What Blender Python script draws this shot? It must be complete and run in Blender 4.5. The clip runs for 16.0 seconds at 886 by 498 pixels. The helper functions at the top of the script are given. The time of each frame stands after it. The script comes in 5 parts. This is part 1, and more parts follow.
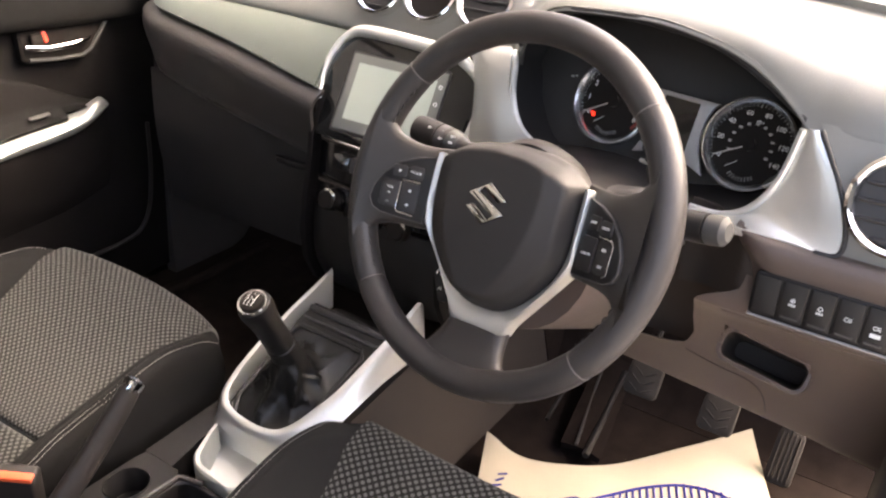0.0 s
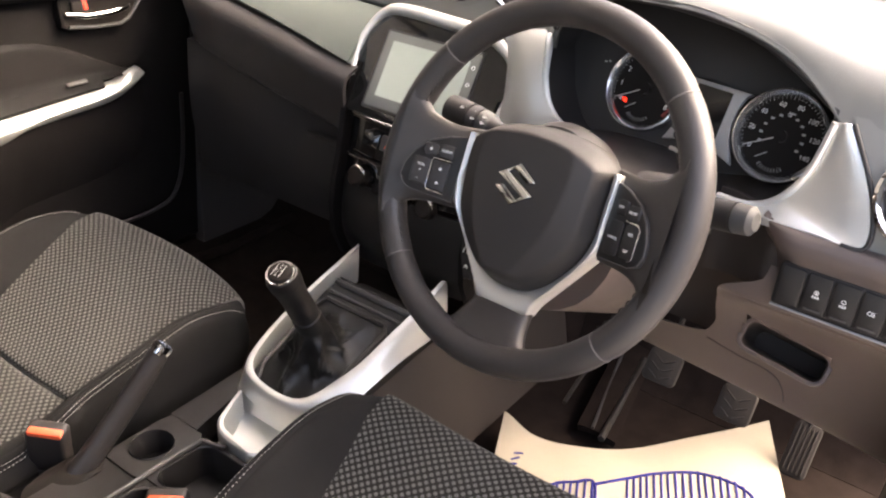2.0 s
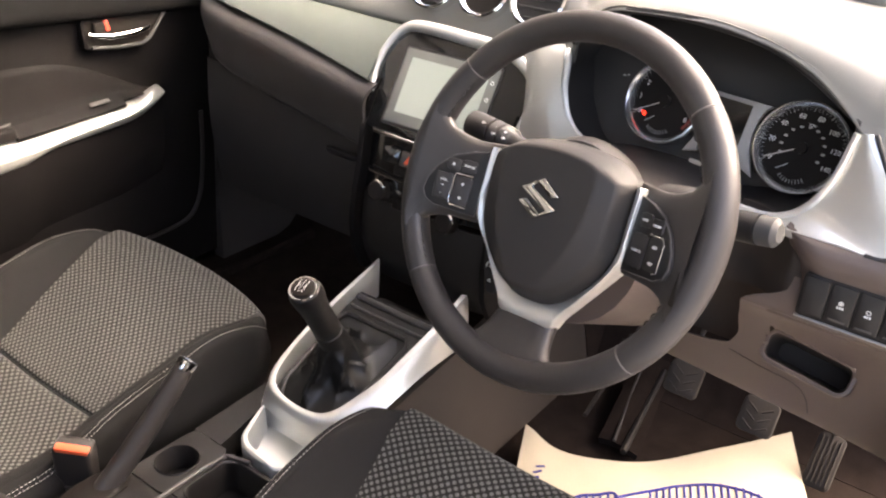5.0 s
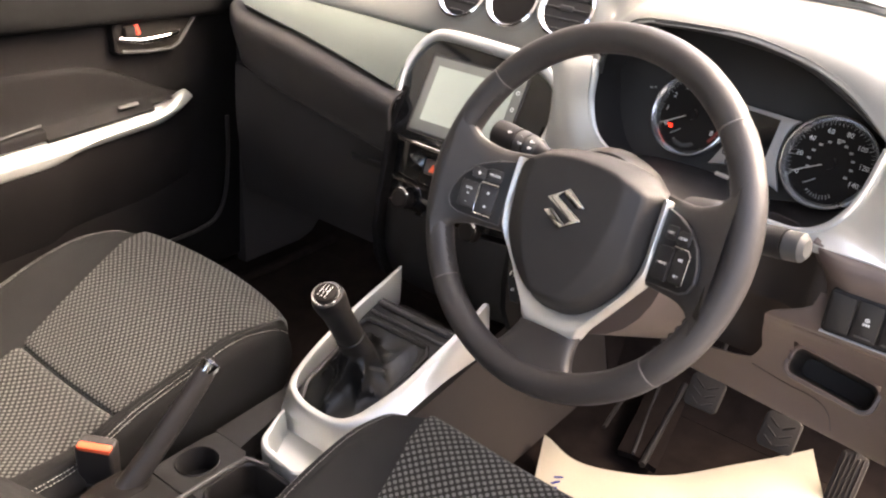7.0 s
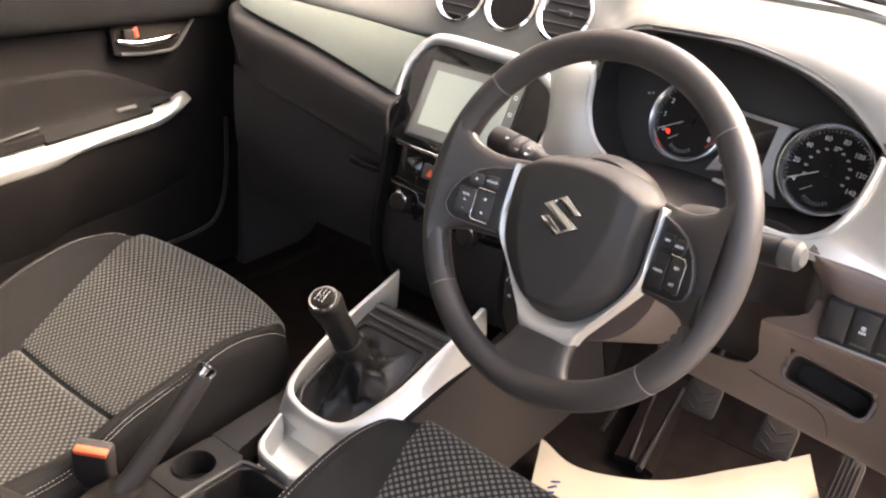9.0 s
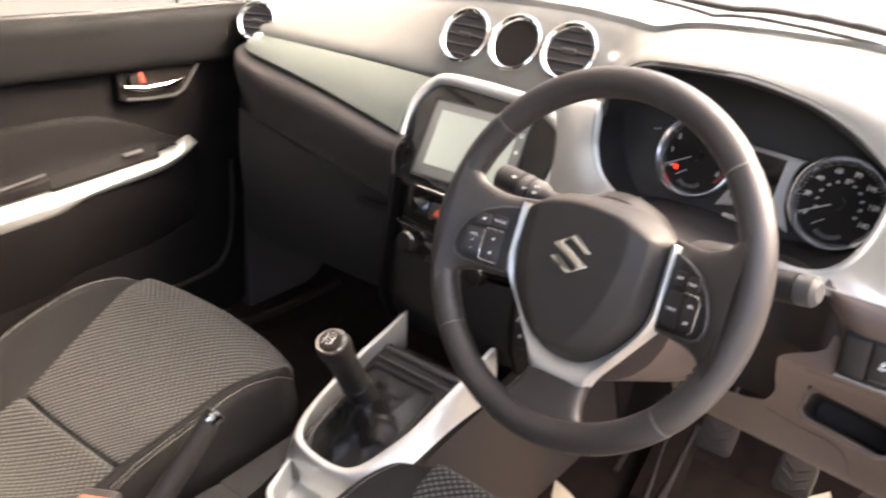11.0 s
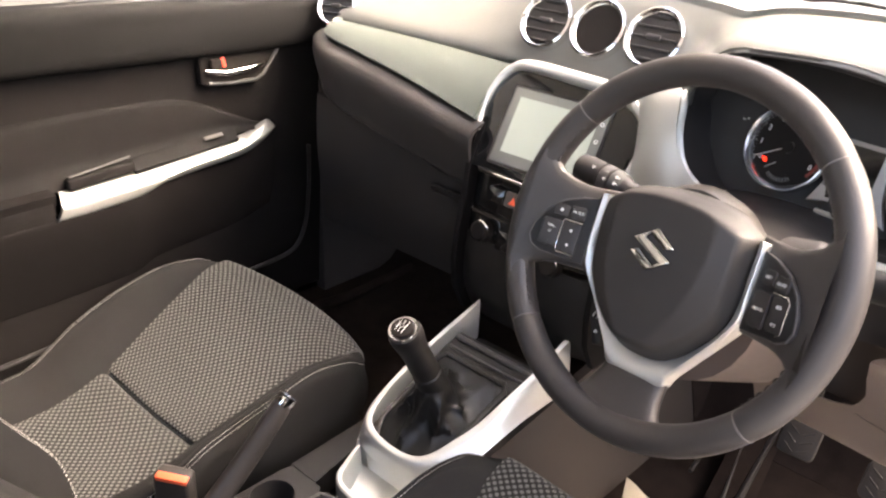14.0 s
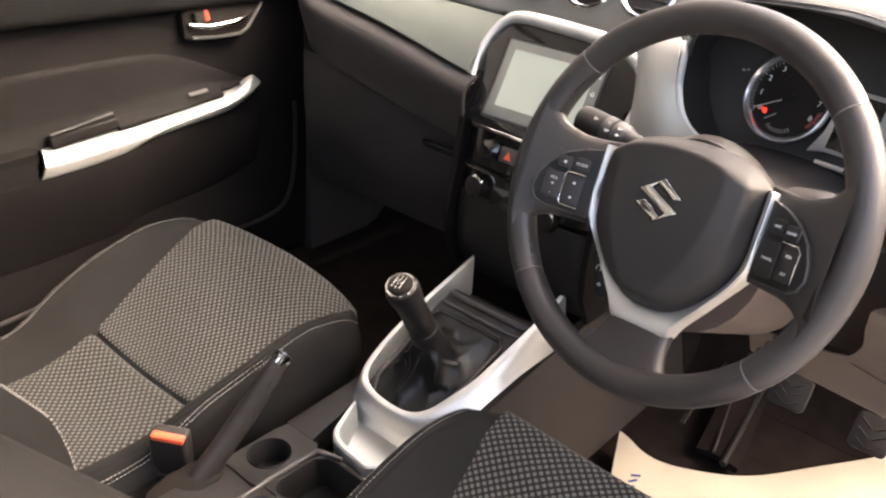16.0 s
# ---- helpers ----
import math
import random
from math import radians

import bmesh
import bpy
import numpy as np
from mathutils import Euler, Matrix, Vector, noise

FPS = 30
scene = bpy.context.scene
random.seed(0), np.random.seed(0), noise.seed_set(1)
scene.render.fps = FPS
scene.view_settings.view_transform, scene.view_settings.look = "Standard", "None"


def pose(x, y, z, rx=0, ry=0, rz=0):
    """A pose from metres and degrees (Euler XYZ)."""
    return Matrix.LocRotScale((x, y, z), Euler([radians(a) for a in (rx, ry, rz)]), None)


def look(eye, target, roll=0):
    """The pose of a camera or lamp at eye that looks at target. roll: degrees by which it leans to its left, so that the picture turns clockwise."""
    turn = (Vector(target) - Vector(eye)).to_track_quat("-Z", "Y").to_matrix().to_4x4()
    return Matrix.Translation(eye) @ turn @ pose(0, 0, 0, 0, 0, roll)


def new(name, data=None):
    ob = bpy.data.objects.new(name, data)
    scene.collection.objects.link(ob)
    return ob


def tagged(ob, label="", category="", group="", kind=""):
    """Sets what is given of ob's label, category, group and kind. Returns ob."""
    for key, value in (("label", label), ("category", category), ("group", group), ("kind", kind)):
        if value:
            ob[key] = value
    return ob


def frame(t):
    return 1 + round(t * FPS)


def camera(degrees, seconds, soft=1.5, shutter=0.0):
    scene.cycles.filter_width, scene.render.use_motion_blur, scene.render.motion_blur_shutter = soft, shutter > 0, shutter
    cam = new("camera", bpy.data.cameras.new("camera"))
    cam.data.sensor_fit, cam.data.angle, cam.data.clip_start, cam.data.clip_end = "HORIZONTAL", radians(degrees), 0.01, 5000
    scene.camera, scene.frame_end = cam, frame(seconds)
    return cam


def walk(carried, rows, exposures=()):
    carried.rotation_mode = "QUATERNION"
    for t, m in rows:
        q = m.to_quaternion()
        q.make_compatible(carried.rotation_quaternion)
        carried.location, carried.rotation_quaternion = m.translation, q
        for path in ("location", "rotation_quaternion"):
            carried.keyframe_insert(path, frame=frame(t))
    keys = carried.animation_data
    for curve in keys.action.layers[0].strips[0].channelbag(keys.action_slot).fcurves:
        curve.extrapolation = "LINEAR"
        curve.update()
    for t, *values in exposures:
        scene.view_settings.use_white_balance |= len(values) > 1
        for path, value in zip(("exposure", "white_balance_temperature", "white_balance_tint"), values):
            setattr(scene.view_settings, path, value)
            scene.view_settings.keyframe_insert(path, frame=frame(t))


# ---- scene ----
cam = camera(55.1, 16.0, soft=2.2, shutter=0.6)
PATH = [
    (0, (0.388, -0.692, 0.983), (-0.57, 0.812, 0.078), 3.2),
    (0.5, (0.393, -0.696, 0.993), (-0.556, 0.827, 0.108), 3.0),
    (1, (0.409, -0.691, 0.994), (-0.552, 0.798, 0.067), 1.7),
    (1.5, (0.392, -0.703, 0.984), (-0.598, 0.772, 0.065), 4.2),
    (2, (0.391, -0.707, 0.985), (-0.596, 0.753, 0.039), 4.8),
    (2.5, (0.387, -0.698, 0.983), (-0.589, 0.76, 0.022), 4.3),
    (3, (0.389, -0.697, 0.983), (-0.574, 0.767, 0.018), 4.2),
    (3.5, (0.386, -0.701, 0.983), (-0.587, 0.757, 0.02), 4.3),
    (4, (0.386, -0.708, 0.986), (-0.605, 0.752, 0.044), 4.1),
    (6.5, (0.381, -0.726, 0.99), (-0.671, 0.71, 0.079), 4.1),
    (7, (0.381, -0.726, 0.99), (-0.68, 0.707, 0.084), 4.3),
    (7.5, (0.382, -0.724, 0.992), (-0.682, 0.708, 0.089), 4.3),
    (8, (0.381, -0.722, 0.99), (-0.682, 0.711, 0.087), 4.5),
    (8.5, (0.383, -0.719, 0.992), (-0.678, 0.714, 0.086), 4.5),
    (10.8, (0.368, -0.742, 1.01), (-0.689, 0.699, 0.111), 4.6),
    (10.9, (0.371, -0.726, 1.004), (-0.733, 0.707, 0.151), 2.6),
    (11, (0.372, -0.713, 0.996), (-0.728, 0.738, 0.165), 3.2),
    (11.1, (0.366, -0.707, 0.995), (-0.69, 0.777, 0.166), 3.5),
    (11.2, (0.365, -0.702, 0.998), (-0.669, 0.797, 0.168), 3.2),
    (11.3, (0.364, -0.705, 0.998), (-0.676, 0.792, 0.177), 3.3),
    (11.5, (0.353, -0.706, 0.996), (-0.706, 0.766, 0.152), 3.5),
    (12, (0.366, -0.69, 0.991), (-0.783, 0.652, 0.054), 3.3),
    (12.5, (0.4, -0.686, 1.0), (-0.848, 0.581, 0.083), 1.9),
    (13, (0.412, -0.688, 0.995), (-0.843, 0.564, 0.069), 3.7),
    (13.5, (0.391, -0.687, 1.002), (-0.861, 0.594, 0.113), 3.6),
    (14, (0.359, -0.702, 0.993), (-0.859, 0.627, 0.125), 2.3),
    (14.5, (0.317, -0.7, 0.97), (-0.825, 0.625, 0.0), 1.8),
    (15, (0.31, -0.706, 0.969), (-0.809, 0.632, -0.009), 2.3),
    (15.5, (0.323, -0.712, 0.972), (-0.803, 0.628, 0.005), 2.7),
    (16, (0.334, -0.716, 0.979), (-0.812, 0.622, 0.033), 2.7),
]
EXPOSURE = [(t, 3.12 + s, 7300, 16) for t, s in ((0.0, 0.06), (4.0, 0.14), (7.0, 0.28), (8.5, 0.28), (11.0, 0.36), (11.5, 0.18), (12.5, 0.48), (13.5, 0.48), (14.0, 0.38), (14.5, -0.02), (15.0, -0.02), (16.0, 0.14))]
walk(cam, [(t, look(eye, target, roll)) for t, eye, target, roll in PATH], EXPOSURE)

# ---- light ----
world = bpy.data.worlds.new("sky")
scene.world = world
world.use_nodes = True
_sky = world.node_tree.nodes.new("ShaderNodeTexSky")
_sky.sky_type, _sky.sun_disc = "NISHITA", False
_sky.sun_elevation, _sky.sun_rotation = radians(45), radians(38)
_sky.air_density, _sky.dust_density, _sky.ozone_density = 1.0, 6.0, 1.0
_bg = world.node_tree.nodes["Background"]
_bg.inputs["Strength"].default_value = 0.15
world.node_tree.links.new(_sky.outputs["Color"], _bg.inputs["Color"])
_sun = new("sun", bpy.data.lights.new("sun", "SUN"))
_sun.data.energy, _sun.data.angle, _sun.data.color = 0.6, radians(50), (1.0, 0.965, 0.89)
_sun.matrix_world = look((1.5, 1.9, 2.4), (0, 0, 0))

# ---- geometry helpers ----
WORLD = {}


def thing(name, base, label, category, group="", kind="", turn=None):
    ob = new(name)
    ob.empty_display_size = 0.05
    m = Matrix.Translation(base) @ (turn if turn else Matrix())
    ob.matrix_world = m
    WORLD[ob.name] = m
    return tagged(ob, label, category, group, kind)


def finish(name, bm, material, angle=35):
    bmesh.ops.recalc_face_normals(bm, faces=bm.faces)
    me = bpy.data.meshes.new(name)
    bm.to_mesh(me)
    bm.free()
    me.polygons.foreach_set("use_smooth", [True] * len(me.polygons))
    me.set_sharp_from_angle(angle=radians(angle))
    me.materials.append(material)
    return me


def part(name, bm, material, parent, label="", angle=35):
    """One mesh under a thing or a part; the bmesh is in world places."""
    m = WORLD[parent.name]
    bm.transform(m.inverted())
    ob = new(name, finish(name, bm, material, angle))
    ob.parent = parent
    WORLD[ob.name] = m
    return tagged(ob, label)


def solid(name, bm, material, label, category, base=(0, 0, 0), group="", kind="", angle=35):
    """One mesh as a top-level thing."""
    bm.transform(Matrix.Translation(base).inverted())
    ob = new(name, finish(name, bm, material, angle))
    ob.location = base
    WORLD[ob.name] = Matrix.Translation(base)
    return tagged(ob, label, category, group, kind)


def spline(pts, n, closed=False):
    """n points along a Catmull-Rom curve through pts."""
    p = [Vector(q) for q in pts]
    k = len(p)
    out = []
    spans = k if closed else k - 1
    for i in range(n):
        s = i * spans / (n if closed else n - 1)
        j = min(int(s), spans - 1)
        f = s - j
        if closed:
            a, b, c, d = (p[(j + o) % k] for o in (-1, 0, 1, 2))
        else:
            b, c = p[j], p[j + 1]
            a = p[j - 1] if j else b * 2 - c
            d = p[j + 2] if j + 2 < k else c * 2 - b
        out.append(0.5 * (2 * b + (c - a) * f + (2 * a - 5 * b + 4 * c - d) * f * f + (3 * b - a - 3 * c + d) * f ** 3))
    return out


def loft(bm, rings, caps=True, closed=True, loop=False):
    rows = [[bm.verts.new(p) for p in r] for r in rings]
    n = len(rows[0])
    pairs = list(zip(rows, rows[1:])) + ([(rows[-1], rows[0])] if loop else [])
    for a, b in pairs:
        for i in range(n if closed else n - 1):
            bm.faces.new((a[i], a[(i + 1) % n], b[(i + 1) % n], b[i]))
    if caps and not loop:
        bm.faces.new(rows[0])
        bm.faces.new(rows[-1])
    return rows


def sheet(bm, f, nu, nv, thick, back=None):
    """A curved panel: f(u, v) in 0..1 gives its face; thick metres deep along -normal, or along the way `back`. UVs are in metres."""
    g = [[Vector(f(i / nu, j / nv)) for j in range(nv + 1)] for i in range(nu + 1)]
    uv = bm.loops.layers.uv.verify()
    du, dv = [0.0], [0.0]
    for i in range(nu):
        du.append(du[-1] + (g[i + 1][nv // 2] - g[i][nv // 2]).length)
    for j in range(nv):
        dv.append(dv[-1] + (g[nu // 2][j + 1] - g[nu // 2][j]).length)
    top = [[bm.verts.new(p) for p in r] for r in g]
    low = []
    for i in range(nu + 1):
        row = []
        for j in range(nv + 1):
            if back is not None:
                d = Vector(back) * thick
            else:
                a = g[min(i + 1, nu)][j] - g[max(i - 1, 0)][j]
                b = g[i][min(j + 1, nv)] - g[i][max(j - 1, 0)]
                d = a.cross(b)
                d = d.normalized() * -thick if d.length > 1e-12 else Vector((0, 0, -thick))
            row.append(bm.verts.new(g[i][j] + d))
        low.append(row)
    for i in range(nu):
        for j in range(nv):
            fa = bm.faces.new((top[i][j], top[i + 1][j], top[i + 1][j + 1], top[i][j + 1]))
            for lp, (a, b) in zip(fa.loops, ((i, j), (i + 1, j), (i + 1, j + 1), (i, j + 1))):
                lp[uv].uv = (du[a], dv[b])
            bm.faces.new((low[i][j], low[i][j + 1], low[i + 1][j + 1], low[i + 1][j]))
    for i in range(nu):
        bm.faces.new((top[i][0], low[i][0], low[i + 1][0], top[i + 1][0]))
        bm.faces.new((top[i][nv], top[i + 1][nv], low[i + 1][nv], low[i][nv]))
    for j in range(nv):
        bm.faces.new((top[0][j], top[0][j + 1], low[0][j + 1], low[0][j]))
        bm.faces.new((top[nu][j], low[nu][j], low[nu][j + 1], top[nu][j + 1]))
    return bm


def tube(bm, pts, r, seg=12, caps=True, loop=False, flat=1.0):
    """A round bar along pts; r is a radius or one for each point; flat squashes it."""
    p = [Vector(q) for q in pts]
    n = len(p)
    rr = r if isinstance(r, (list, tuple)) else [r] * n
    ref = None
    rings = []
    for i in range(n):
        if loop:
            t = p[(i + 1) % n] - p[i - 1]
        else:
            t = p[min(i + 1, n - 1)] - p[max(i - 1, 0)]
        t.normalize()
        if ref is None:
            ref = Vector((0, 0, 1)) if abs(t.z) < 0.9 else Vector((1, 0, 0))
        a = (ref - t * ref.dot(t)).normalized()
        b = t.cross(a)
        ref = a
        rings.append([p[i] + (a * math.cos(w) + b * math.sin(w) * flat) * rr[i] for w in (math.tau * k / seg for k in range(seg))])
    loft(bm, rings, caps, True, loop)
    return bm


def lathe(bm, m, profile, seg=32, loop=False):
    """Turns (radius, height) points round the z axis of m; loop closes the profile."""
    cols = []
    for k in range(seg):
        w = math.tau * k / seg
        cols.append([bm.verts.new(m @ Vector((r * math.cos(w), r * math.sin(w), h))) for r, h in profile])
    n = len(profile)
    for k in range(seg):
        a, b = cols[k], cols[(k + 1) % seg]
        for i in range(n if loop else n - 1):
            j = (i + 1) % n
            bm.faces.new((a[i], b[i], b[j], a[j]))
    if not loop:
        for i in (0, n - 1):
            bm.faces.new([c[i] for c in cols])
    return bm


def block(bm, m, size, bevel=0.002, seg=2):
    """A box with rounded edges, its middle at m."""
    made = bmesh.ops.create_cube(bm, size=1.0)["verts"]
    for v in made:
        v.co = Vector((v.co.x * size[0], v.co.y * size[1], v.co.z * size[2]))
    if bevel:
        es = list({e for v in made for e in v.link_edges})
        made = bmesh.ops.bevel(bm, geom=es, offset=bevel, segments=seg, affect="EDGES", profile=0.5)["verts"]
        made = list({v for v in made} | {v for f in {f for v in made for f in v.link_faces} for v in f.verts})
    for v in made:
        v.co = m @ v.co
    return bm


def prism(bm, m, outline, z0, z1, bevel=0.0, seg=2):
    """A plate with that outline (x, y in m's plane), from z0 to z1, its upper rim rounded."""
    low = [bm.verts.new((x, y, z0)) for x, y in outline]
    fs = [bm.faces.new(low)]
    up = bmesh.ops.extrude_face_region(bm, geom=fs)["geom"]
    vs = [g for g in up if isinstance(g, bmesh.types.BMVert)]
    for v in vs:
        v.co.z = z1
    mine = set(low) | set(vs)
    if bevel:
        es = list({e for v in vs for e in v.link_edges if e.verts[0] in vs and e.verts[1] in vs})
        out = bmesh.ops.bevel(bm, geom=es, offset=bevel, segments=seg, affect="EDGES", profile=0.5)["verts"]
        mine = {v for v in mine if v.is_valid} | set(out)
    for v in mine:
        v.co = m @ v.co
    return bm


def rounded(w, h, r, n=5):
    """The outline of a rectangle w x h with round corners."""
    out = []
    for cx, cy, a0 in ((w / 2 - r, h / 2 - r, 0), (-w / 2 + r, h / 2 - r, 90), (-w / 2 + r, -h / 2 + r, 180), (w / 2 - r, -h / 2 + r, 270)):
        for k in range(n + 1):
            a = radians(a0 + 90 * k / n)
            out.append((cx + r * math.cos(a), cy + r * math.sin(a)))
    return out


def face_at(place, normal, up=(0, 0, 1)):
    """A pose whose z axis is the normal and whose y axis points up."""
    z = Vector(normal).normalized()
    x = Vector(up).cross(z).normalized()
    y = z.cross(x)
    m = Matrix((x, y, z)).transposed().to_4x4()
    m.translation = place
    return m


def letters(text, size, m, material, parent, name="lettering", depth=0.0002):
    cu = bpy.data.curves.new(name, "FONT")
    cu.body, cu.size, cu.extrude, cu.align_x, cu.align_y = text, size, depth, "CENTER", "CENTER"
    cu.resolution_u = 2
    tmp = new("tmp", cu)
    me = bpy.data.meshes.new_from_object(tmp.evaluated_get(bpy.context.evaluated_depsgraph_get()))
    bpy.data.objects.remove(tmp)
    bpy.data.curves.remove(cu)
    me.transform(WORLD[parent.name].inverted() @ m)
    me.materials.clear()
    me.materials.append(material)
    me.name = name
    ob = new(name, me)
    ob.parent = parent
    WORLD[ob.name] = WORLD[parent.name]
    return ob


def lerp(a, b, t):
    return a + (b - a) * t


def table(rows, x):
    """Smooth, never overshooting reading between rows of (x, values...)."""
    if x <= rows[0][0]:
        return tuple(rows[0][1:])
    if x >= rows[-1][0]:
        return tuple(rows[-1][1:])
    j = max(i for i in range(len(rows) - 1) if rows[i][0] <= x)
    h = rows[j + 1][0] - rows[j][0]
    f = (x - rows[j][0]) / h
    out = []
    for c in range(1, len(rows[0])):
        def slope(i):
            return (rows[i + 1][c] - rows[i][c]) / (rows[i + 1][0] - rows[i][0])

        def tangent(i):
            if i == 0:
                return slope(0)
            if i == len(rows) - 1:
                return slope(i - 1)
            a, b = slope(i - 1), slope(i)
            return 0.0 if a * b <= 0 else 2 * a * b / (a + b)

        p, q, m, n = rows[j][c], rows[j + 1][c], tangent(j) * h, tangent(j + 1) * h
        out.append((2 * f ** 3 - 3 * f * f + 1) * p + (f ** 3 - 2 * f * f + f) * m + (3 * f * f - 2 * f ** 3) * q + (f ** 3 - f * f) * n)
    return tuple(out)


# ---- materials ----
def material(name, colour, rough=0.5, metal=0.0, grain=0.0, scale=900.0, mottle=0.12, mscale=9.0, spec=0.5, coat=0.0, rvar=0.08, emit=0.0):
    """Base colour with two scales of variation, fine relief and uneven gloss, in metres."""
    ma = bpy.data.materials.new(name)
    ma.use_nodes = True
    nt = ma.node_tree
    b = nt.nodes["Principled BSDF"]
    b.inputs["Metallic"].default_value = metal
    b.inputs["Specular IOR Level"].default_value = spec
    b.inputs["Coat Weight"].default_value = coat
    b.inputs["Coat Roughness"].default_value = 0.06
    co = nt.nodes.new("ShaderNodeTexCoord").outputs["Object"]

    def noise_tex(sc, detail=3.0):
        n = nt.nodes.new("ShaderNodeTexNoise")
        n.inputs["Scale"].default_value, n.inputs["Detail"].default_value = sc, detail
        nt.links.new(co, n.inputs["Vector"])
        return n.outputs["Fac"]

    big, fine = noise_tex(mscale, 4.0), noise_tex(scale, 2.0)
    mix = nt.nodes.new("ShaderNodeMath")
    mix.operation = "MULTIPLY_ADD"
    nt.links.new(fine, mix.inputs[0])
    mix.inputs[1].default_value = 0.5
    nt.links.new(big, mix.inputs[2])
    ramp = nt.nodes.new("ShaderNodeMapRange")
    nt.links.new(mix.outputs[0], ramp.inputs["Value"])
    ramp.inputs["From Min"].default_value, ramp.inputs["From Max"].default_value = 0.35, 1.15
    ramp.inputs["To Min"].default_value, ramp.inputs["To Max"].default_value = 1 - mottle, 1 + mottle
    hsv = nt.nodes.new("ShaderNodeHueSaturation")
    hsv.inputs["Color"].default_value = (*colour, 1)
    nt.links.new(ramp.outputs[0], hsv.inputs["Value"])
    nt.links.new(hsv.outputs[0], b.inputs["Base Color"])
    rr = nt.nodes.new("ShaderNodeMapRange")
    nt.links.new(big, rr.inputs["Value"])
    rr.inputs["From Min"].default_value, rr.inputs["From Max"].default_value = 0.3, 0.7
    rr.inputs["To Min"].default_value, rr.inputs["To Max"].default_value = max(rough - rvar, 0.0), min(rough + rvar, 1.0)
    nt.links.new(rr.outputs[0], b.inputs["Roughness"])
    if grain:
        bump = nt.nodes.new("ShaderNodeBump")
        bump.inputs["Strength"].default_value, bump.inputs["Distance"].default_value = grain, 0.0004
        nt.links.new(fine, bump.inputs["Height"])
        nt.links.new(bump.outputs[0], b.inputs["Normal"])
    if emit:
        b.inputs["Emission Color"].default_value = (*colour, 1)
        b.inputs["Emission Strength"].default_value = emit
    return ma


def weave(name, dark, light, pitch):
    """Seat cloth: staggered pale dots on a dark ground, by UV in metres."""
    ma = material(name, dark, 0.95, spec=0.1)
    nt = ma.node_tree
    b = nt.nodes["Principled BSDF"]
    uv = nt.nodes.new("ShaderNodeUVMap")
    mp = nt.nodes.new("ShaderNodeMapping")
    mp.inputs["Rotation"].default_value = (0, 0, radians(45))
    nt.links.new(uv.outputs[0], mp.inputs[0])
    vo = nt.nodes.new("ShaderNodeTexVoronoi")
    vo.voronoi_dimensions = "2D"
    vo.inputs["Scale"].default_value, vo.inputs["Randomness"].default_value = 1 / pitch, 0.0
    nt.links.new(mp.outputs[0], vo.inputs["Vector"])
    sm = nt.nodes.new("ShaderNodeMapRange")
    sm.interpolation_type = "SMOOTHSTEP"
    nt.links.new(vo.outputs["Distance"], sm.inputs["Value"])
    sm.inputs["From Min"].default_value, sm.inputs["From Max"].default_value = 0.27, 0.40
    sm.inputs["To Min"].default_value, sm.inputs["To Max"].default_value = 1.0, 0.0
    th = nt.nodes.new("ShaderNodeTexNoise")
    th.inputs["Scale"].default_value = 1400
    nt.links.new(uv.outputs[0], th.inputs["Vector"])
    mu = nt.nodes.new("ShaderNodeMath")
    mu.operation = "MULTIPLY"
    nt.links.new(sm.outputs[0], mu.inputs[0])
    th2 = nt.nodes.new("ShaderNodeMapRange")
    nt.links.new(th.outputs["Fac"], th2.inputs["Value"])
    th2.inputs["From Min"].default_value, th2.inputs["From Max"].default_value = 0.25, 0.6
    nt.links.new(th2.outputs[0], mu.inputs[1])
    mx = nt.nodes.new("ShaderNodeMix")
    mx.data_type = "RGBA"
    nt.links.new(mu.outputs[0], mx.inputs["Factor"])
    old = b.inputs["Base Color"].links[0].from_socket
    nt.links.new(old, mx.inputs[6])
    mx.inputs[7].default_value = (*light, 1)
    nt.links.new(mx.outputs[2], b.inputs["Base Color"])
    bu = nt.nodes.new("ShaderNodeBump")
    bu.inputs["Strength"].default_value, bu.inputs["Distance"].default_value = 0.5, 0.0008
    nt.links.new(mu.outputs[0], bu.inputs["Height"])
    nt.links.new(bu.outputs[0], b.inputs["Normal"])
    b.inputs["Sheen Weight"].default_value = 0.1
    return ma


def glass(name, tint=(1, 1, 1)):
    ma = bpy.data.materials.new(name)
    ma.use_nodes = True
    b = ma.node_tree.nodes["Principled BSDF"]
    b.inputs["Base Color"].default_value = (*tint, 1)
    b.inputs["Roughness"].default_value, b.inputs["Transmission Weight"].default_value, b.inputs["IOR"].default_value = 0.0, 1.0, 1.45
    return ma


# dark dash plastic, its base colour lifted to paint in the sky's glare
PAD = material("soft_dash_plastic_with_glare", (0.1520, 0.1501, 0.1349), 0.34, spec=0.65, grain=0.3, scale=1300, mottle=0.08, rvar=0.02)
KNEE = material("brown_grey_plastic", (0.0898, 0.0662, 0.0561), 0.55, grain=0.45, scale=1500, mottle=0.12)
DECK = material("console_plastic", (0.0090, 0.0078, 0.0074), 0.52, spec=0.4, grain=0.4, scale=1500, mottle=0.12)
REDPL = material("red_plastic", (0.75, 0.06, 0.03), 0.4, mottle=0.05)
DOOR = material("door_lining_plastic", (0.0078, 0.0066, 0.0064), 0.7, spec=0.12, grain=0.45, scale=1500, mottle=0.12)
UPPER = material("door_upper_plastic", (0.0073, 0.0070, 0.0070), 0.7, spec=0.11, grain=0.4, scale=1400, mottle=0.1)
DARK = material("dark_trim_plastic", (0.0476, 0.0435, 0.0422), 0.5, grain=0.45, scale=1500, mottle=0.12)
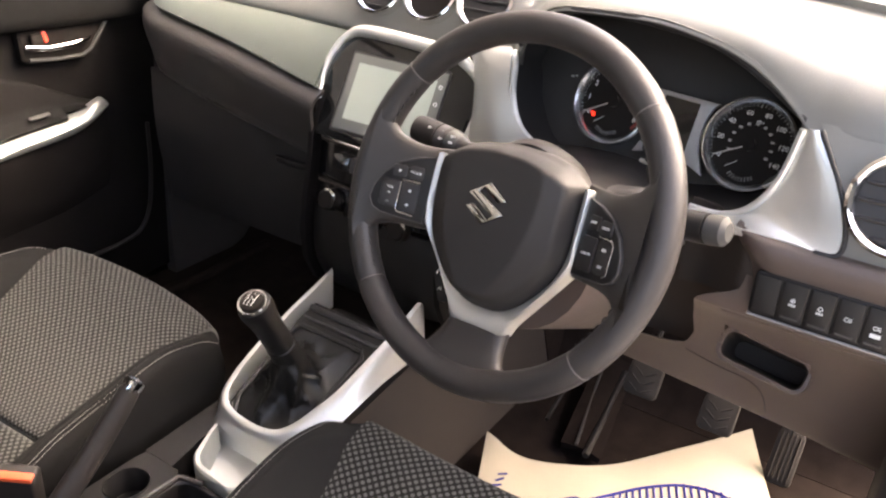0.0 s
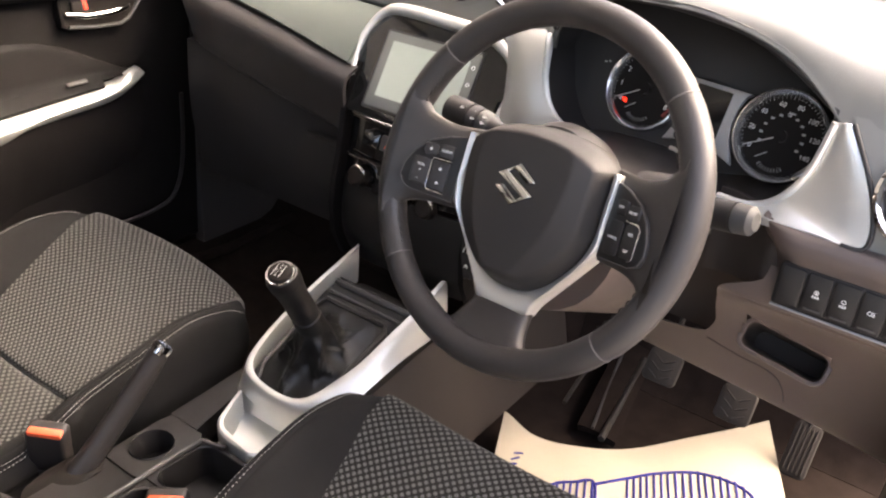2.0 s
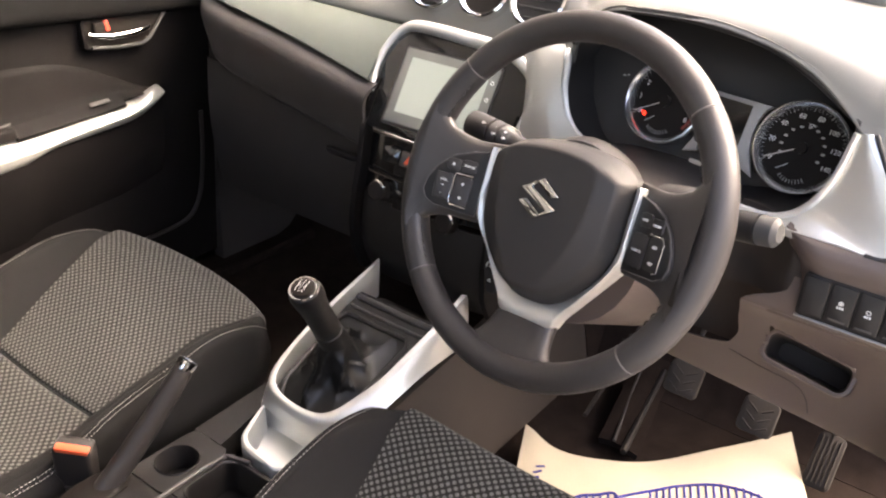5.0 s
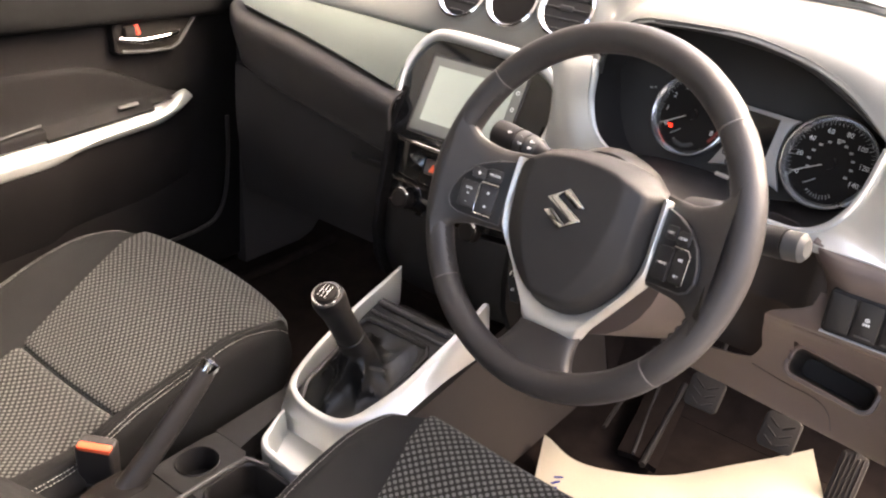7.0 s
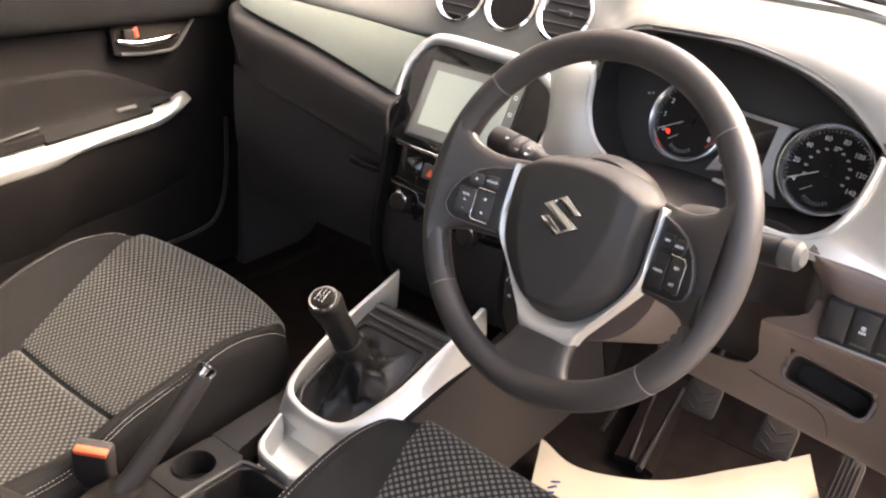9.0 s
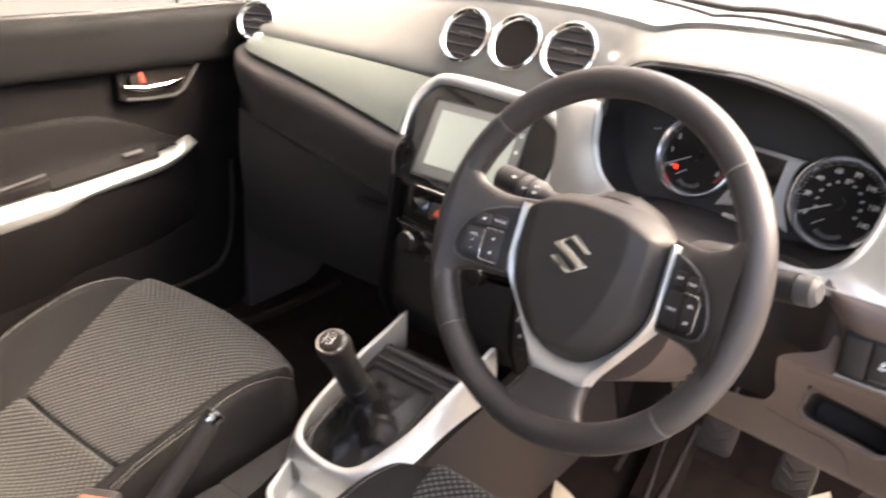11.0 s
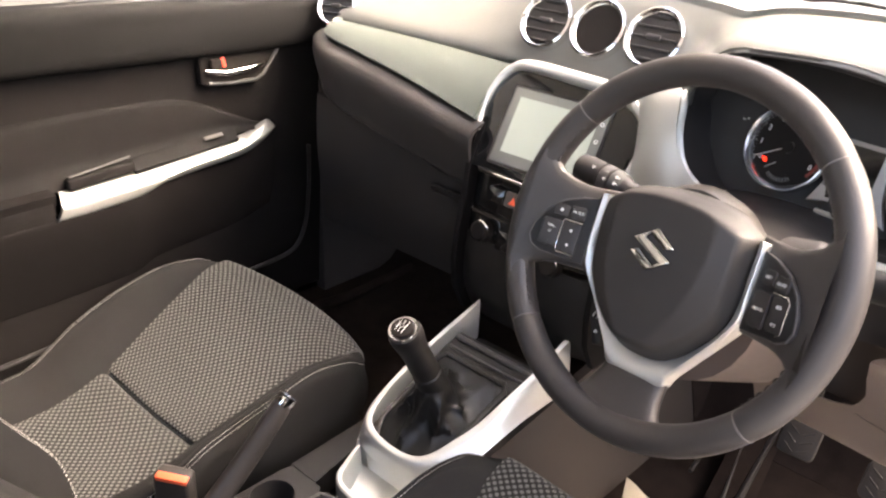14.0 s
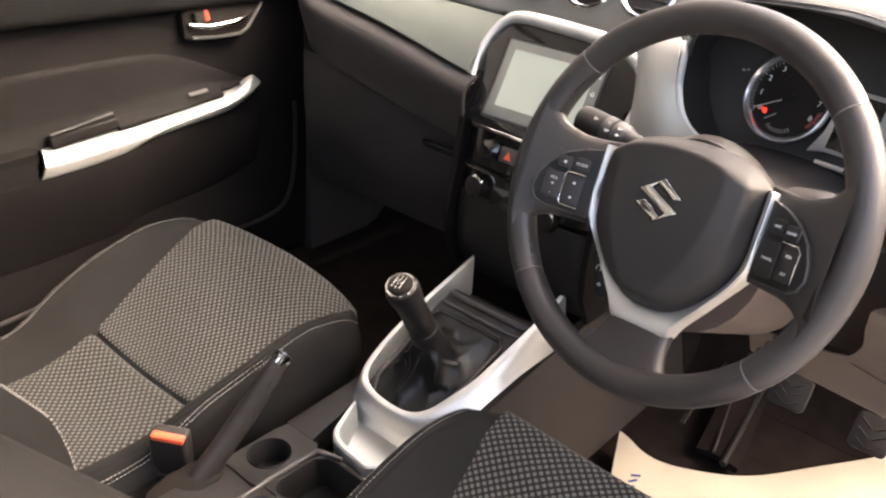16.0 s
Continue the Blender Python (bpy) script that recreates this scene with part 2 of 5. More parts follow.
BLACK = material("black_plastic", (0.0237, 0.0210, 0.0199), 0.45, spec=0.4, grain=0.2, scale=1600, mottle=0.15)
GLOSS = material("piano_black", (0.0080, 0.0080, 0.0080), 0.07, rvar=0.03, mottle=0.05, coat=0.5)
LEATHER = material("steering_leather", (0.0322, 0.0283, 0.0267), 0.44, grain=0.6, scale=1100, mottle=0.15)
# brown tunnel side; also the darker tone that paints shade into recesses
TUNNEL = material("tunnel_plastic_and_recess_shade", (0.0430, 0.0350, 0.0300), 0.65, spec=0.2, grain=0.45, scale=1500, mottle=0.14)
# seam leather paled to paint the light its groove catches
SEAM = material("leather_seam_lit_tone", (0.1350, 0.1224, 0.1116), 0.5, grain=0.3, mottle=0.1)
PADCOVER = material("wheel_cover_plastic", (0.0262, 0.0232, 0.0217), 0.58, spec=0.4, grain=0.35, scale=1700, mottle=0.08)
# chrome with the dark cabin's reflection put into its colour, for the emblem
DARKCHROME = material("chrome_dark_reflection", (0.55, 0.55, 0.54), 0.06, metal=1.0, mottle=0.03, rvar=0.03)
BEZEL = material("dial_bezel", (0.62, 0.61, 0.60), 0.24, metal=0.9, mottle=0.03, rvar=0.04)
SATIN = material("satin_grey_paint", (0.3060, 0.2970, 0.2880), 0.35, metal=0.3, mottle=0.04)
SILVER = material("satin_silver_paint", (0.6956, 0.6956, 0.6650), 0.40, metal=0.80, grain=0.06, scale=2500, mottle=0.025, rvar=0.025)
PANEL = material("grey_silver_panel", (0.0855, 0.0988, 0.0874), 0.30, metal=0.15, grain=0.08, scale=2500, mottle=0.03, rvar=0.02)
CHROME = material("chrome", (0.90, 0.89, 0.88), 0.09, metal=1.0, mottle=0.03, rvar=0.04)
CLOTH = material("plain_seat_cloth", (0.0174, 0.0166, 0.0163), 0.95, grain=0.8, scale=1500, mottle=0.2, spec=0.1)
WEAVE = weave("dotted_seat_cloth", (0.0185, 0.0172, 0.0158), (0.142, 0.141, 0.131), 0.0085)
THREAD = material("pale_thread", (0.5400, 0.5220, 0.4860), 0.8, mottle=0.15)
CARPET = material("black_carpet", (0.0175, 0.0126, 0.0109), 1.0, grain=1.0, scale=700, mottle=0.5, mscale=25, spec=0.05)
BOOT = material("gaiter_leatherette", (0.0070, 0.0065, 0.0062), 0.40, spec=0.35, grain=0.5, scale=900, mottle=0.15)
ORANGE = material("orange_plastic", (0.72, 0.11, 0.045), 0.4, mottle=0.06)
PAPER = material("brown_paper", (0.4876, 0.4324, 0.3312), 0.92, grain=0.35, scale=500, mottle=0.10, mscale=14)
TIP = material("grey_stalk_tip", (0.0380, 0.0375, 0.0360), 0.6, grain=0.3, mottle=0.06)
INK = material("blue_ink", (0.0234, 0.0234, 0.1950), 0.85, mottle=0.15)
RUBBER = material("worn_pedal_rubber", (0.0400, 0.0320, 0.0270), 0.75, grain=0.6, scale=500, mottle=0.4, mscale=60)
PEDAL = material("dark_pedal_rubber", (0.0240, 0.0190, 0.0160), 0.8, grain=0.6, scale=500, mottle=0.5, mscale=60)
WHITE = material("white_print", (0.75, 0.75, 0.73), 0.5, mottle=0.04)
FIG = material("grey_print", (0.38, 0.38, 0.36), 0.6, mottle=0.05)
RED = material("red_lamp", (0.9, 0.03, 0.012), 0.4, mottle=0.02, emit=0.35)
REDP = material("red_print", (0.2200, 0.0300, 0.0200), 0.5, mottle=0.04)
# the pale display tone is a daylight reflection painted as base colour
SCREEN = material("screen_pale_reflection", (0.3600, 0.4050, 0.3510), 0.14, mottle=0.04, rvar=0.03, coat=0.5)
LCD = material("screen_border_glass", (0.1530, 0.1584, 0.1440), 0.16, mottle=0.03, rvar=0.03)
FACE = material("dial_face", (0.0153, 0.0129, 0.0117), 0.5, spec=0.08, mottle=0.05)
HEAD = material("headlining", (0.72, 0.71, 0.68), 0.95, grain=0.5, scale=600, mottle=0.05)
GROUND = material("pale_concrete", (0.42, 0.41, 0.39), 0.9, grain=0.5, scale=60, mottle=0.12, mscale=2)
PAINT = material("car_paint", (0.55, 0.57, 0.56), 0.25, mottle=0.03, coat=0.6)
WALL = material("light_block_panel", (0.085, 0.085, 0.08), 0.8, grain=0.2, scale=80, mottle=0.08, mscale=2)
GLASS = glass("window_glass")

# ---- the car's shell ----
bm = bmesh.new()
sheet(bm, lambda u, v: (lerp(-1.12, 0.42, u), lerp(-1.9, 0.62, v), 0.0), 8, 8, 0.03)
sheet(bm, lambda u, v: (lerp(-1.12, 0.42, u), 0.62 + 0.22 * v, 0.001 + 0.42 * v * v), 8, 6, 0.03)
solid("floor", bm, CARPET, "black carpeted car floor with sloping toe board", "floor", kind="structure")
bm = bmesh.new()
sheet(bm, lambda u, v: (lerp(-1.14, 0.46, u), 0.86, lerp(0.3, 0.78, v)), 4, 4, 0.03)
solid("wall_bulkhead", bm, BLACK, "black bulkhead behind the dashboard", "bulkhead", kind="structure")
bm = bmesh.new()
sheet(bm, lambda u, v: (lerp(-1.0, 0.235, u), lerp(-1.9, 0.16, v), 1.24 + 0.03 * math.sin(math.pi * u) - 0.04 * v), 8, 8, -0.04)
solid("ceiling", bm, HEAD, "pale grey headlining of the car roof", "roof lining", kind="structure")
bm = bmesh.new()
block(bm, pose(-0.37, -1.92, 0.40), (1.55, 0.05, 0.95), 0.01)
solid("wall_rear", bm, CLOTH, "dark rear bench and tailgate wall", "wall", kind="structure")
bm = bmesh.new()
block(bm, pose(-1.10, -1.30, 0.36), (0.06, 1.2, 0.82), 0.01)
block(bm, pose(-1.05, -0.92, 1.0), (0.06, 0.12, 0.5), 0.01)
solid("wall_rear_side", bm, DARK, "dark rear side wall and door pillar", "wall", kind="structure")
bm = bmesh.new()
block(bm, pose(0.455, -1.40, 0.36), (0.06, 1.0, 0.82), 0.01)
block(bm, pose(0.34, -0.98, 1.0), (0.06, 0.12, 0.5), 0.01)
solid("wall_rear_side", bm, DARK, "dark rear side wall and door pillar", "wall", kind="structure")
for sx, label in ((-1.0, "dark windscreen pillar by the passenger door"), (0.33, "dark windscreen pillar by the open driver's door")):
    bm = bmesh.new()
    tube(bm, [(sx * 1.08 if sx < 0 else 0.47, 0.98, 0.74), (sx * 1.04 if sx < 0 else 0.40, 0.6, 0.98), (sx if sx < 0 else 0.27, 0.16, 1.2)], 0.035, 8)
    solid("windscreen_pillar", bm, DARK, label, "pillar", kind="structure")
bm = bmesh.new()
tube(bm, [(0.26, 0.17, 1.2), (0.25, -0.4, 1.22), (0.25, -1.0, 1.22)], 0.025, 8)
solid("roof_rail", bm, DARK, "dark roof rail over the open driver's door", "roof rail", kind="structure")
bm = bmesh.new()
tube(bm, [(-1.0, 0.2, 1.2), (-1.0, -0.4, 1.22), (-1.0, -1.0, 1.22)], 0.03, 8)
solid("roof_rail", bm, DARK, "dark roof rail over the passenger door", "roof rail", kind="structure")
bm = bmesh.new()
sheet(bm, lambda u, v: (lerp(-1.05, 0.44, u) * (1 - 0.08 * v), lerp(1.02, 0.17, v) + 0.0 * u, lerp(0.785, 1.21, v) + 0.05 * math.sin(math.pi * u) * (1 - v)), 8, 6, 0.004)
_ws = solid("windscreen", bm, GLASS, "clear curved windscreen glass", "windscreen", kind="structure")
_ws.visible_shadow = False
bm = bmesh.new()
sheet(bm, lambda u, v: (-0.37 + 0.86 * (u * 2 - 1), 1.06 + 0.9 * v, 0.76 + 0.02 * math.cos((u - 0.5) * 3) - 0.16 * v * v), 16, 10, 0.02)
solid("bonnet", bm, PAINT, "pale painted car bonnet beyond the windscreen", "bonnet", kind="structure")
bm = bmesh.new()
block(bm, pose(-0.37, 1.035, 0.755), (1.5, 0.07, 0.05), 0.012)
solid("scuttle", bm, BLACK, "black plastic scuttle below the windscreen", "scuttle", kind="structure")
bm = bmesh.new()
block(bm, pose(0.462, 0.34, 0.24), (0.10, 0.34, 0.44), 0.02, 3)
solid("door_pillar", bm, BLACK, "black door pillar and seal at the driver's side", "pillar", kind="structure")
bm = bmesh.new()
block(bm, pose(0.44, -0.3, 0.02), (0.09, 1.5, 0.12), 0.02, 3)
solid("door_sill", bm, CARPET, "dark plastic sill of the driver's door opening", "sill", kind="structure")
bm = bmesh.new()
sheet(bm, lambda u, v: (lerp(-60, 60, u), lerp(-60, 60, v), -0.40), 4, 4, 0.05)
solid("ground", bm, GROUND, "pale bright concrete ground outside the car", "ground", kind="structure")

# unseen dark walls, added only to cut the daylight from either side
bm = bmesh.new()
block(bm, pose(-3.6, 0.0, 3.1), (0.12, 14.0, 7.0), 0.01)
outer = solid("light_block_wall", bm, WALL, "unseen dark panelled wall added to block light at the passenger window", "wall", kind="structure")
bm = bmesh.new()
block(bm, pose(5.0, 0.5, 1.0), (0.12, 9.0, 2.8), 0.01)
solid("light_block_wall", bm, WALL, "unseen dark wall added to block light from the driver's side", "wall", kind="structure")
for k in range(14):
    bm = bmesh.new()
    block(bm, pose(-3.535, -6.5 + k, 3.1), (0.03, 0.96, 6.98), 0.006, 1)
    part("panel", bm, WALL, outer)

# ---- dashboard ----
dash = thing("dashboard", (-0.37, 0.7, 0.3), "dark grey moulded dashboard with silver trim panels", "dashboard")
TOP = [(-1.08, .42, .660, .45, .690, .56, .735, .98, .79), (-0.95, .41, .668, .44, .695, .55, .74, 1.0, .79),
       (-0.70, .40, .674, .43, .70, .53, .752, 1.0, .79), (-0.54, .395, .676, .425, .715, .49, .775, 1.0, .79),
       (-0.44, .40, .678, .43, .733, .465, .79, 1.0, .79), (-0.29, .40, .678, .43, .736, .465, .793, 1.0, .79),
       (-0.20, .385, .690, .41, .735, .455, .79, 1.0, .79), (-0.145, .30, .705, .335, .75, .43, .79, 1.0, .79),
       (-0.11, .268, .760, .305, .784, .43, .80, 1.0, .79), (-0.06, .256, .786, .295, .802, .43, .808, 1.0, .79),
       (0.05, .25, .791, .29, .807, .43, .812, 1.0, .79), (0.12, .245, .782, .285, .803, .43, .812, 1.0, .79),
       (0.172, .237, .767, .275, .795, .42, .81, 1.0, .79), (0.225, .219, .738, .262, .782, .41, .81, 1.0, .79), (0.247, .210, .722, .255, .775, .40, .81, 1.0, .79),
       (0.30, .207, .724, .245, .768, .39, .808, 1.0, .79), (0.45, .21, .724, .25, .765, .39, .805, .98, .79)]


def top_pad(u, v):
    x = lerp(-1.08, 0.45, u)
    r = table(TOP, x)
    p = spline([(x, r[0] + 0.010, r[1] - (0.003 if -0.13 < x < 0.25 else 0.02)), (x, r[0], r[1]), (x, r[2], r[3]), (x, r[4], r[5]), (x, r[4] + 0.06, lerp(r[5], r[7], 0.1) + 0.003), (x, r[6], r[7])], 51)
    return p[min(50, round(v * 50))]


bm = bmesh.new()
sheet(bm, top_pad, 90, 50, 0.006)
part("top_pad", bm, PAD, dash, "soft grained dash top, sky glare painted in as paler grey", 60)


def top_z(x, y):
    u = (x + 1.08) / 1.53
    return min((abs(top_pad(u, k / 50).y - y), top_pad(u, k / 50).z) for k in range(20, 51))[1]


# demister slot and the dark edge at the foot of the windscreen
SLOT = spline([(-0.62, .785, 0), (-0.262, .712, 0), (-0.118, .626, 0), (-0.002, .556, 0), (0.088, .502, 0), (0.163, .452, 0)], 40)
FOOT = spline([(-0.95, .70, 0), (-0.60, .83, 0), (-0.35, .81, 0), (-0.20, .755, 0), (-0.10, .728, 0), (0.0, .685, 0), (0.077, .633, 0), (0.146, .581, 0), (0.21, .523, 0)], 60)
bm = bmesh.new()
tube(bm, [(p.x, p.y, top_z(p.x, p.y) + 0.0015) for p in SLOT], 0.0034, 8)
part("demister_slot", bm, BLACK, dash, "thin black demister slot")
bm = bmesh.new()
tube(bm, [(p.x, p.y, top_z(p.x, p.y) + 0.003) for p in FOOT], 0.006, 8)
part("windscreen_seal", bm, BLACK, dash, "black seal at the foot of the glass")
bm = bmesh.new()
sheet(bm, lambda u, v: (FOOT[min(59, round(u * 59))].x, lerp(FOOT[min(59, round(u * 59))].y, 1.01, v), lerp(top_z(FOOT[min(59, round(u * 59))].x, FOOT[min(59, round(u * 59))].y) + 0.005, 0.797, v)), 59, 4, 0.003, (0, 0, -1))
part("glass_foot", bm, TIP, dash, "grey band under the windscreen", 60)

UP = [(-0.955, .405, .662), (-0.93, .402, .667), (-0.70, .392, .670), (-0.494, .372, .671)]
LO = [(-0.955, .375, .655), (-0.92, .345, .648), (-0.70, .312, .628), (-0.490, .284, .599)]


def between(a, b, bulge, u, v, way=(0, -0.6, 0.8)):
    p, q = Vector(a), Vector(b)
    return p.lerp(q, v) + Vector(way) * bulge * math.sin(math.pi * v)


def row3(rows, u):
    return spline(rows, 41)[min(40, round(u * 40))]


bm = bmesh.new()
sheet(bm, lambda u, v: between(row3(UP, u), row3(LO, u), 0.008, u, v), 40, 8, -0.008)
part("trim_panel", bm, PANEL, dash, "satin grey-silver trim panel", 60)

LOW_T = [(-0.985, .37, .640), (-0.92, .335, .632), (-0.70, .302, .614), (-0.477, .277, .585)]
LOW_B = [(-0.960, .375, .575), (-0.89, .315, .540), (-0.70, .29, .512), (-0.477, .273, .486)]


def low_pad(u, v):
    a, b = row3(LOW_T, u), row3(LOW_B, u)
    p = spline([a + Vector((0, 0.06, 0.012)), a + Vector((0, 0.006, 0.004)), a.lerp(b, 0.2) + Vector((0, -0.016, 0)), a.lerp(b, 0.8) + Vector((0, -0.006, 0)), b, b + Vector((0, 0.04, -0.008))], 31)
    return p[min(30, round(v * 30))]


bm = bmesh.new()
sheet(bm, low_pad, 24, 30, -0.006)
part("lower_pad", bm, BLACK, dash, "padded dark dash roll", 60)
bm = bmesh.new()
sheet(bm, lambda u, v: (lerp(-0.925, -0.480, u), .318 + .02 * v - 0.012 * math.sin(math.pi * v), lerp(lerp(.54, .483, u), .27, v)), 12, 10, -0.02)
box_ = part("glovebox", bm, BLACK, dash, "dark glovebox lid")
bm = bmesh.new()
block(bm, pose(-0.563, .306, .445, 20), (0.07, 0.006, 0.014), 0.002)
part("latch", bm, BLACK, box_)

# silver surround between the screen and the dials
S_L = [(-0.245, .352, .693), (-0.222, .335, .672), (-0.205, .312, .632), (-0.198, .295, .595), (-0.195, .280, .560)]
S_R = [(-0.150, .300, .712), (-0.139, .284, .700), (-0.134, .276, .660), (-0.113, .268, .622), (-0.06, .262, .590)]
bm = bmesh.new()
sheet(bm, lambda u, v: between(row3(S_L, v), row3(S_R, v), 0.014, v, u, (-0.2, -0.95, 0.1)), 16, 20, 0.008)
part("surround", bm, SILVER, dash, "satin silver dial surround", 60)
bm = bmesh.new()
tube(bm, [p + Vector((0.004, -0.004, 0)) for p in spline(S_R, 24)], 0.0045, 8)
part("surround_edge", bm, SILVER, dash, "bright rounded silver edge")
W_T = [(0.145, .205, .606), (0.175, .204, .606), (0.200, .204, .615), (0.220, .204, .636), (0.234, .206, .668), (0.243, .209, .718)]
W_B = [(0.145, .200, .602), (0.20, .168, .611), (0.262, .160, .614), (0.308, .160, .616), (0.298, .176, .662), (0.258, .203, .722)]
bm = bmesh.new()
sheet(bm, lambda u, v: between(row3(W_T, u), row3(W_B, u), 0.006, u, v, (0.2, -0.95, 0.2)), 30, 8, -0.008)
part("surround", bm, SILVER, dash, "satin silver wedge beside the dials", 60)
bm = bmesh.new()
tube(bm, [p + Vector((0, -0.003, 0)) for p in spline(W_T, 24)], 0.004, 8)
part("surround_edge", bm, SILVER, dash, "bright rounded silver edge")

bm = bmesh.new()
tube(bm, [p + Vector((0.0035, -0.001, 0)) for p in spline(W_B, 30)[14:]], 0.0026, 8)
part("seam", bm, BLACK, dash, "dark joint beside the silver wedge")

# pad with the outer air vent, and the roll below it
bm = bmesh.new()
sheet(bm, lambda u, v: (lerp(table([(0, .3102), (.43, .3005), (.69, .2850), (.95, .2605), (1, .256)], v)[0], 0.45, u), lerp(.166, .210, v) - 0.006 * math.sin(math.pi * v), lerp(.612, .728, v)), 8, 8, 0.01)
part("end_pad", bm, PAD, dash, "padded dash end round the vent, glare painted in as paler grey")
bm = bmesh.new()


def roll(u, v):
    k = 0.03 * (1 - min(1, u * 6)) ** 2 * min(1.0, v * 3)
    x = lerp(table([(0, .205), (0.3, .207), (0.5, .217), (0.7, .228), (1, .239)], v)[0], 0.45, u)
    p = spline([(x, .20 + k, .610), (x, .160 + k, .6125), (x, .149 + k, .606), (x, .1475 + k, .593), (x, .1515 + k, .578), (x, .1530 + k, .550), (x, .1545 + k, .522), (x, .180 + k, .512)], 43)
    return p[min(42, round(v * 42))]


sheet(bm, roll, 24, 42, 0.008, (0, 1, 0))
part("dash_roll", bm, KNEE, dash, "rounded brown-grey dash roll round the switches", 60)
# end face of the roll, its shade painted with the darker brown
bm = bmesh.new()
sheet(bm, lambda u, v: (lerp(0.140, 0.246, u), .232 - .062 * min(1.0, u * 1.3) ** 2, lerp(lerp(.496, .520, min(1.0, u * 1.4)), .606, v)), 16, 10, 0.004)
part("shaded_roll_end", bm, TUNNEL, dash, "end of the roll beside the column, shade painted as darker brown", 60)
KNEE_LINE = [(.172, .580), (.168, .520), (.188, .500), (.222, .470), (.262, .415), (.300, .345), (.328, .292), (.345, .285)]
K = spline([(0, y, z) for y, z in KNEE_LINE], 61)


KNEE_LEFT = [(-.60, .232), (-.545, .226), (-.514, .180), (-.477, .170), (-.446, .166), (-.423, .166), (-.40, .159), (-.385, .150), (-.379, .138), (-.374, .118), (-.369, .085), (-.362, .02), (-.25, .02)]


def knee(u, v):
    p = K[min(60, round(v * 60))]
    x = lerp(table(KNEE_LEFT, -p.z)[0], 0.45, u)
    return (x, p.y, p.z - 0.14 * (x - 0.21) * max(0.0, (v - 0.55) / 0.45) ** 2)


cub = face_at((0.2535, .2625, .4095), (0, -0.85, 0.52)) @ pose(0, 0, 0, 0, 0, -7)
inv = cub.inverted()
bm = bmesh.new()
sheet(bm, knee, 60, 60, 0.006, (0, 1, -0.3))
hole = [f for f in bm.faces if abs((inv @ f.calc_center_median()).x) < 0.0535 and abs((inv @ f.calc_center_median()).y) < 0.0198]
bmesh.ops.delete(bm, geom=hole, context="FACES")
part("knee_panel", bm, KNEE, dash, "brown-grey knee panel under the wheel", 50)
bm = bmesh.new()
RIM = [(0.116, 0.047, 0.017, -0.006), (0.114, 0.045, 0.016, 0.0003), (0.110, 0.041, 0.014, 0.0010), (0.105, 0.036, 0.012, 0.0006), (0.102, 0.033, 0.011, -0.006)]
loft(bm, [[cub @ Vector((x, y, h)) for x, y in rounded(w, d, r)] for w, d, r, h in RIM], caps=False)
tray_ = part("coin_tray", bm, KNEE, dash, "open coin tray", 40)
# same plastic as the rim, darkened to paint the shade inside
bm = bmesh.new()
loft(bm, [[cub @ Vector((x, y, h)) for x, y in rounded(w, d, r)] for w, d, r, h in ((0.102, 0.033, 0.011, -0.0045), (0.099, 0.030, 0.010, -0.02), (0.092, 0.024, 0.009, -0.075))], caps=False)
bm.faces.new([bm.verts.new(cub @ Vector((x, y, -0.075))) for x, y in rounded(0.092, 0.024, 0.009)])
part("well", bm, TUNNEL, tray_, "deep well, its shade painted as darker brown", 40)

# sheet added behind the gap to paint its shade
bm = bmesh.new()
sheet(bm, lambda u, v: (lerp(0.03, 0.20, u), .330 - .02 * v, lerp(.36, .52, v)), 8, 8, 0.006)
part("hollow_shade", bm, TUNNEL, dash, "dark sheet painting the shade between column and knee panel")
bm = bmesh.new()
tube(bm, [(0.196, .200, .506), (0.210, .1815, .507), (0.30, .1805, .507), (0.45, .1805, .507)], 0.0045, 8)
part("roll_lip", bm, KNEE, dash)

# joint in the knee panel
bm = bmesh.new()
rows = []
for p in spline([(0.154, 0, .374), (0.181, 0, .366), (0.207, 0, .360), (0.232, 0, .357), (0.250, 0, .347), (0.260, 0, .327), (0.264, 0, .305)], 30):
    i = next(k for k in range(60) if K[k + 1].z <= p.z)
    f = (K[i].z - p.z) / (K[i].z - K[i + 1].z)
    rows.append(Vector((p.x, lerp(K[i].y, K[i + 1].y, f), p.z - 0.14 * (p.x - 0.21) * max(0.0, ((i + f) / 60 - 0.55) / 0.45) ** 2)))
tube(bm, rows, 0.0009, 6)
part("panel_joint", bm, BLACK, dash)

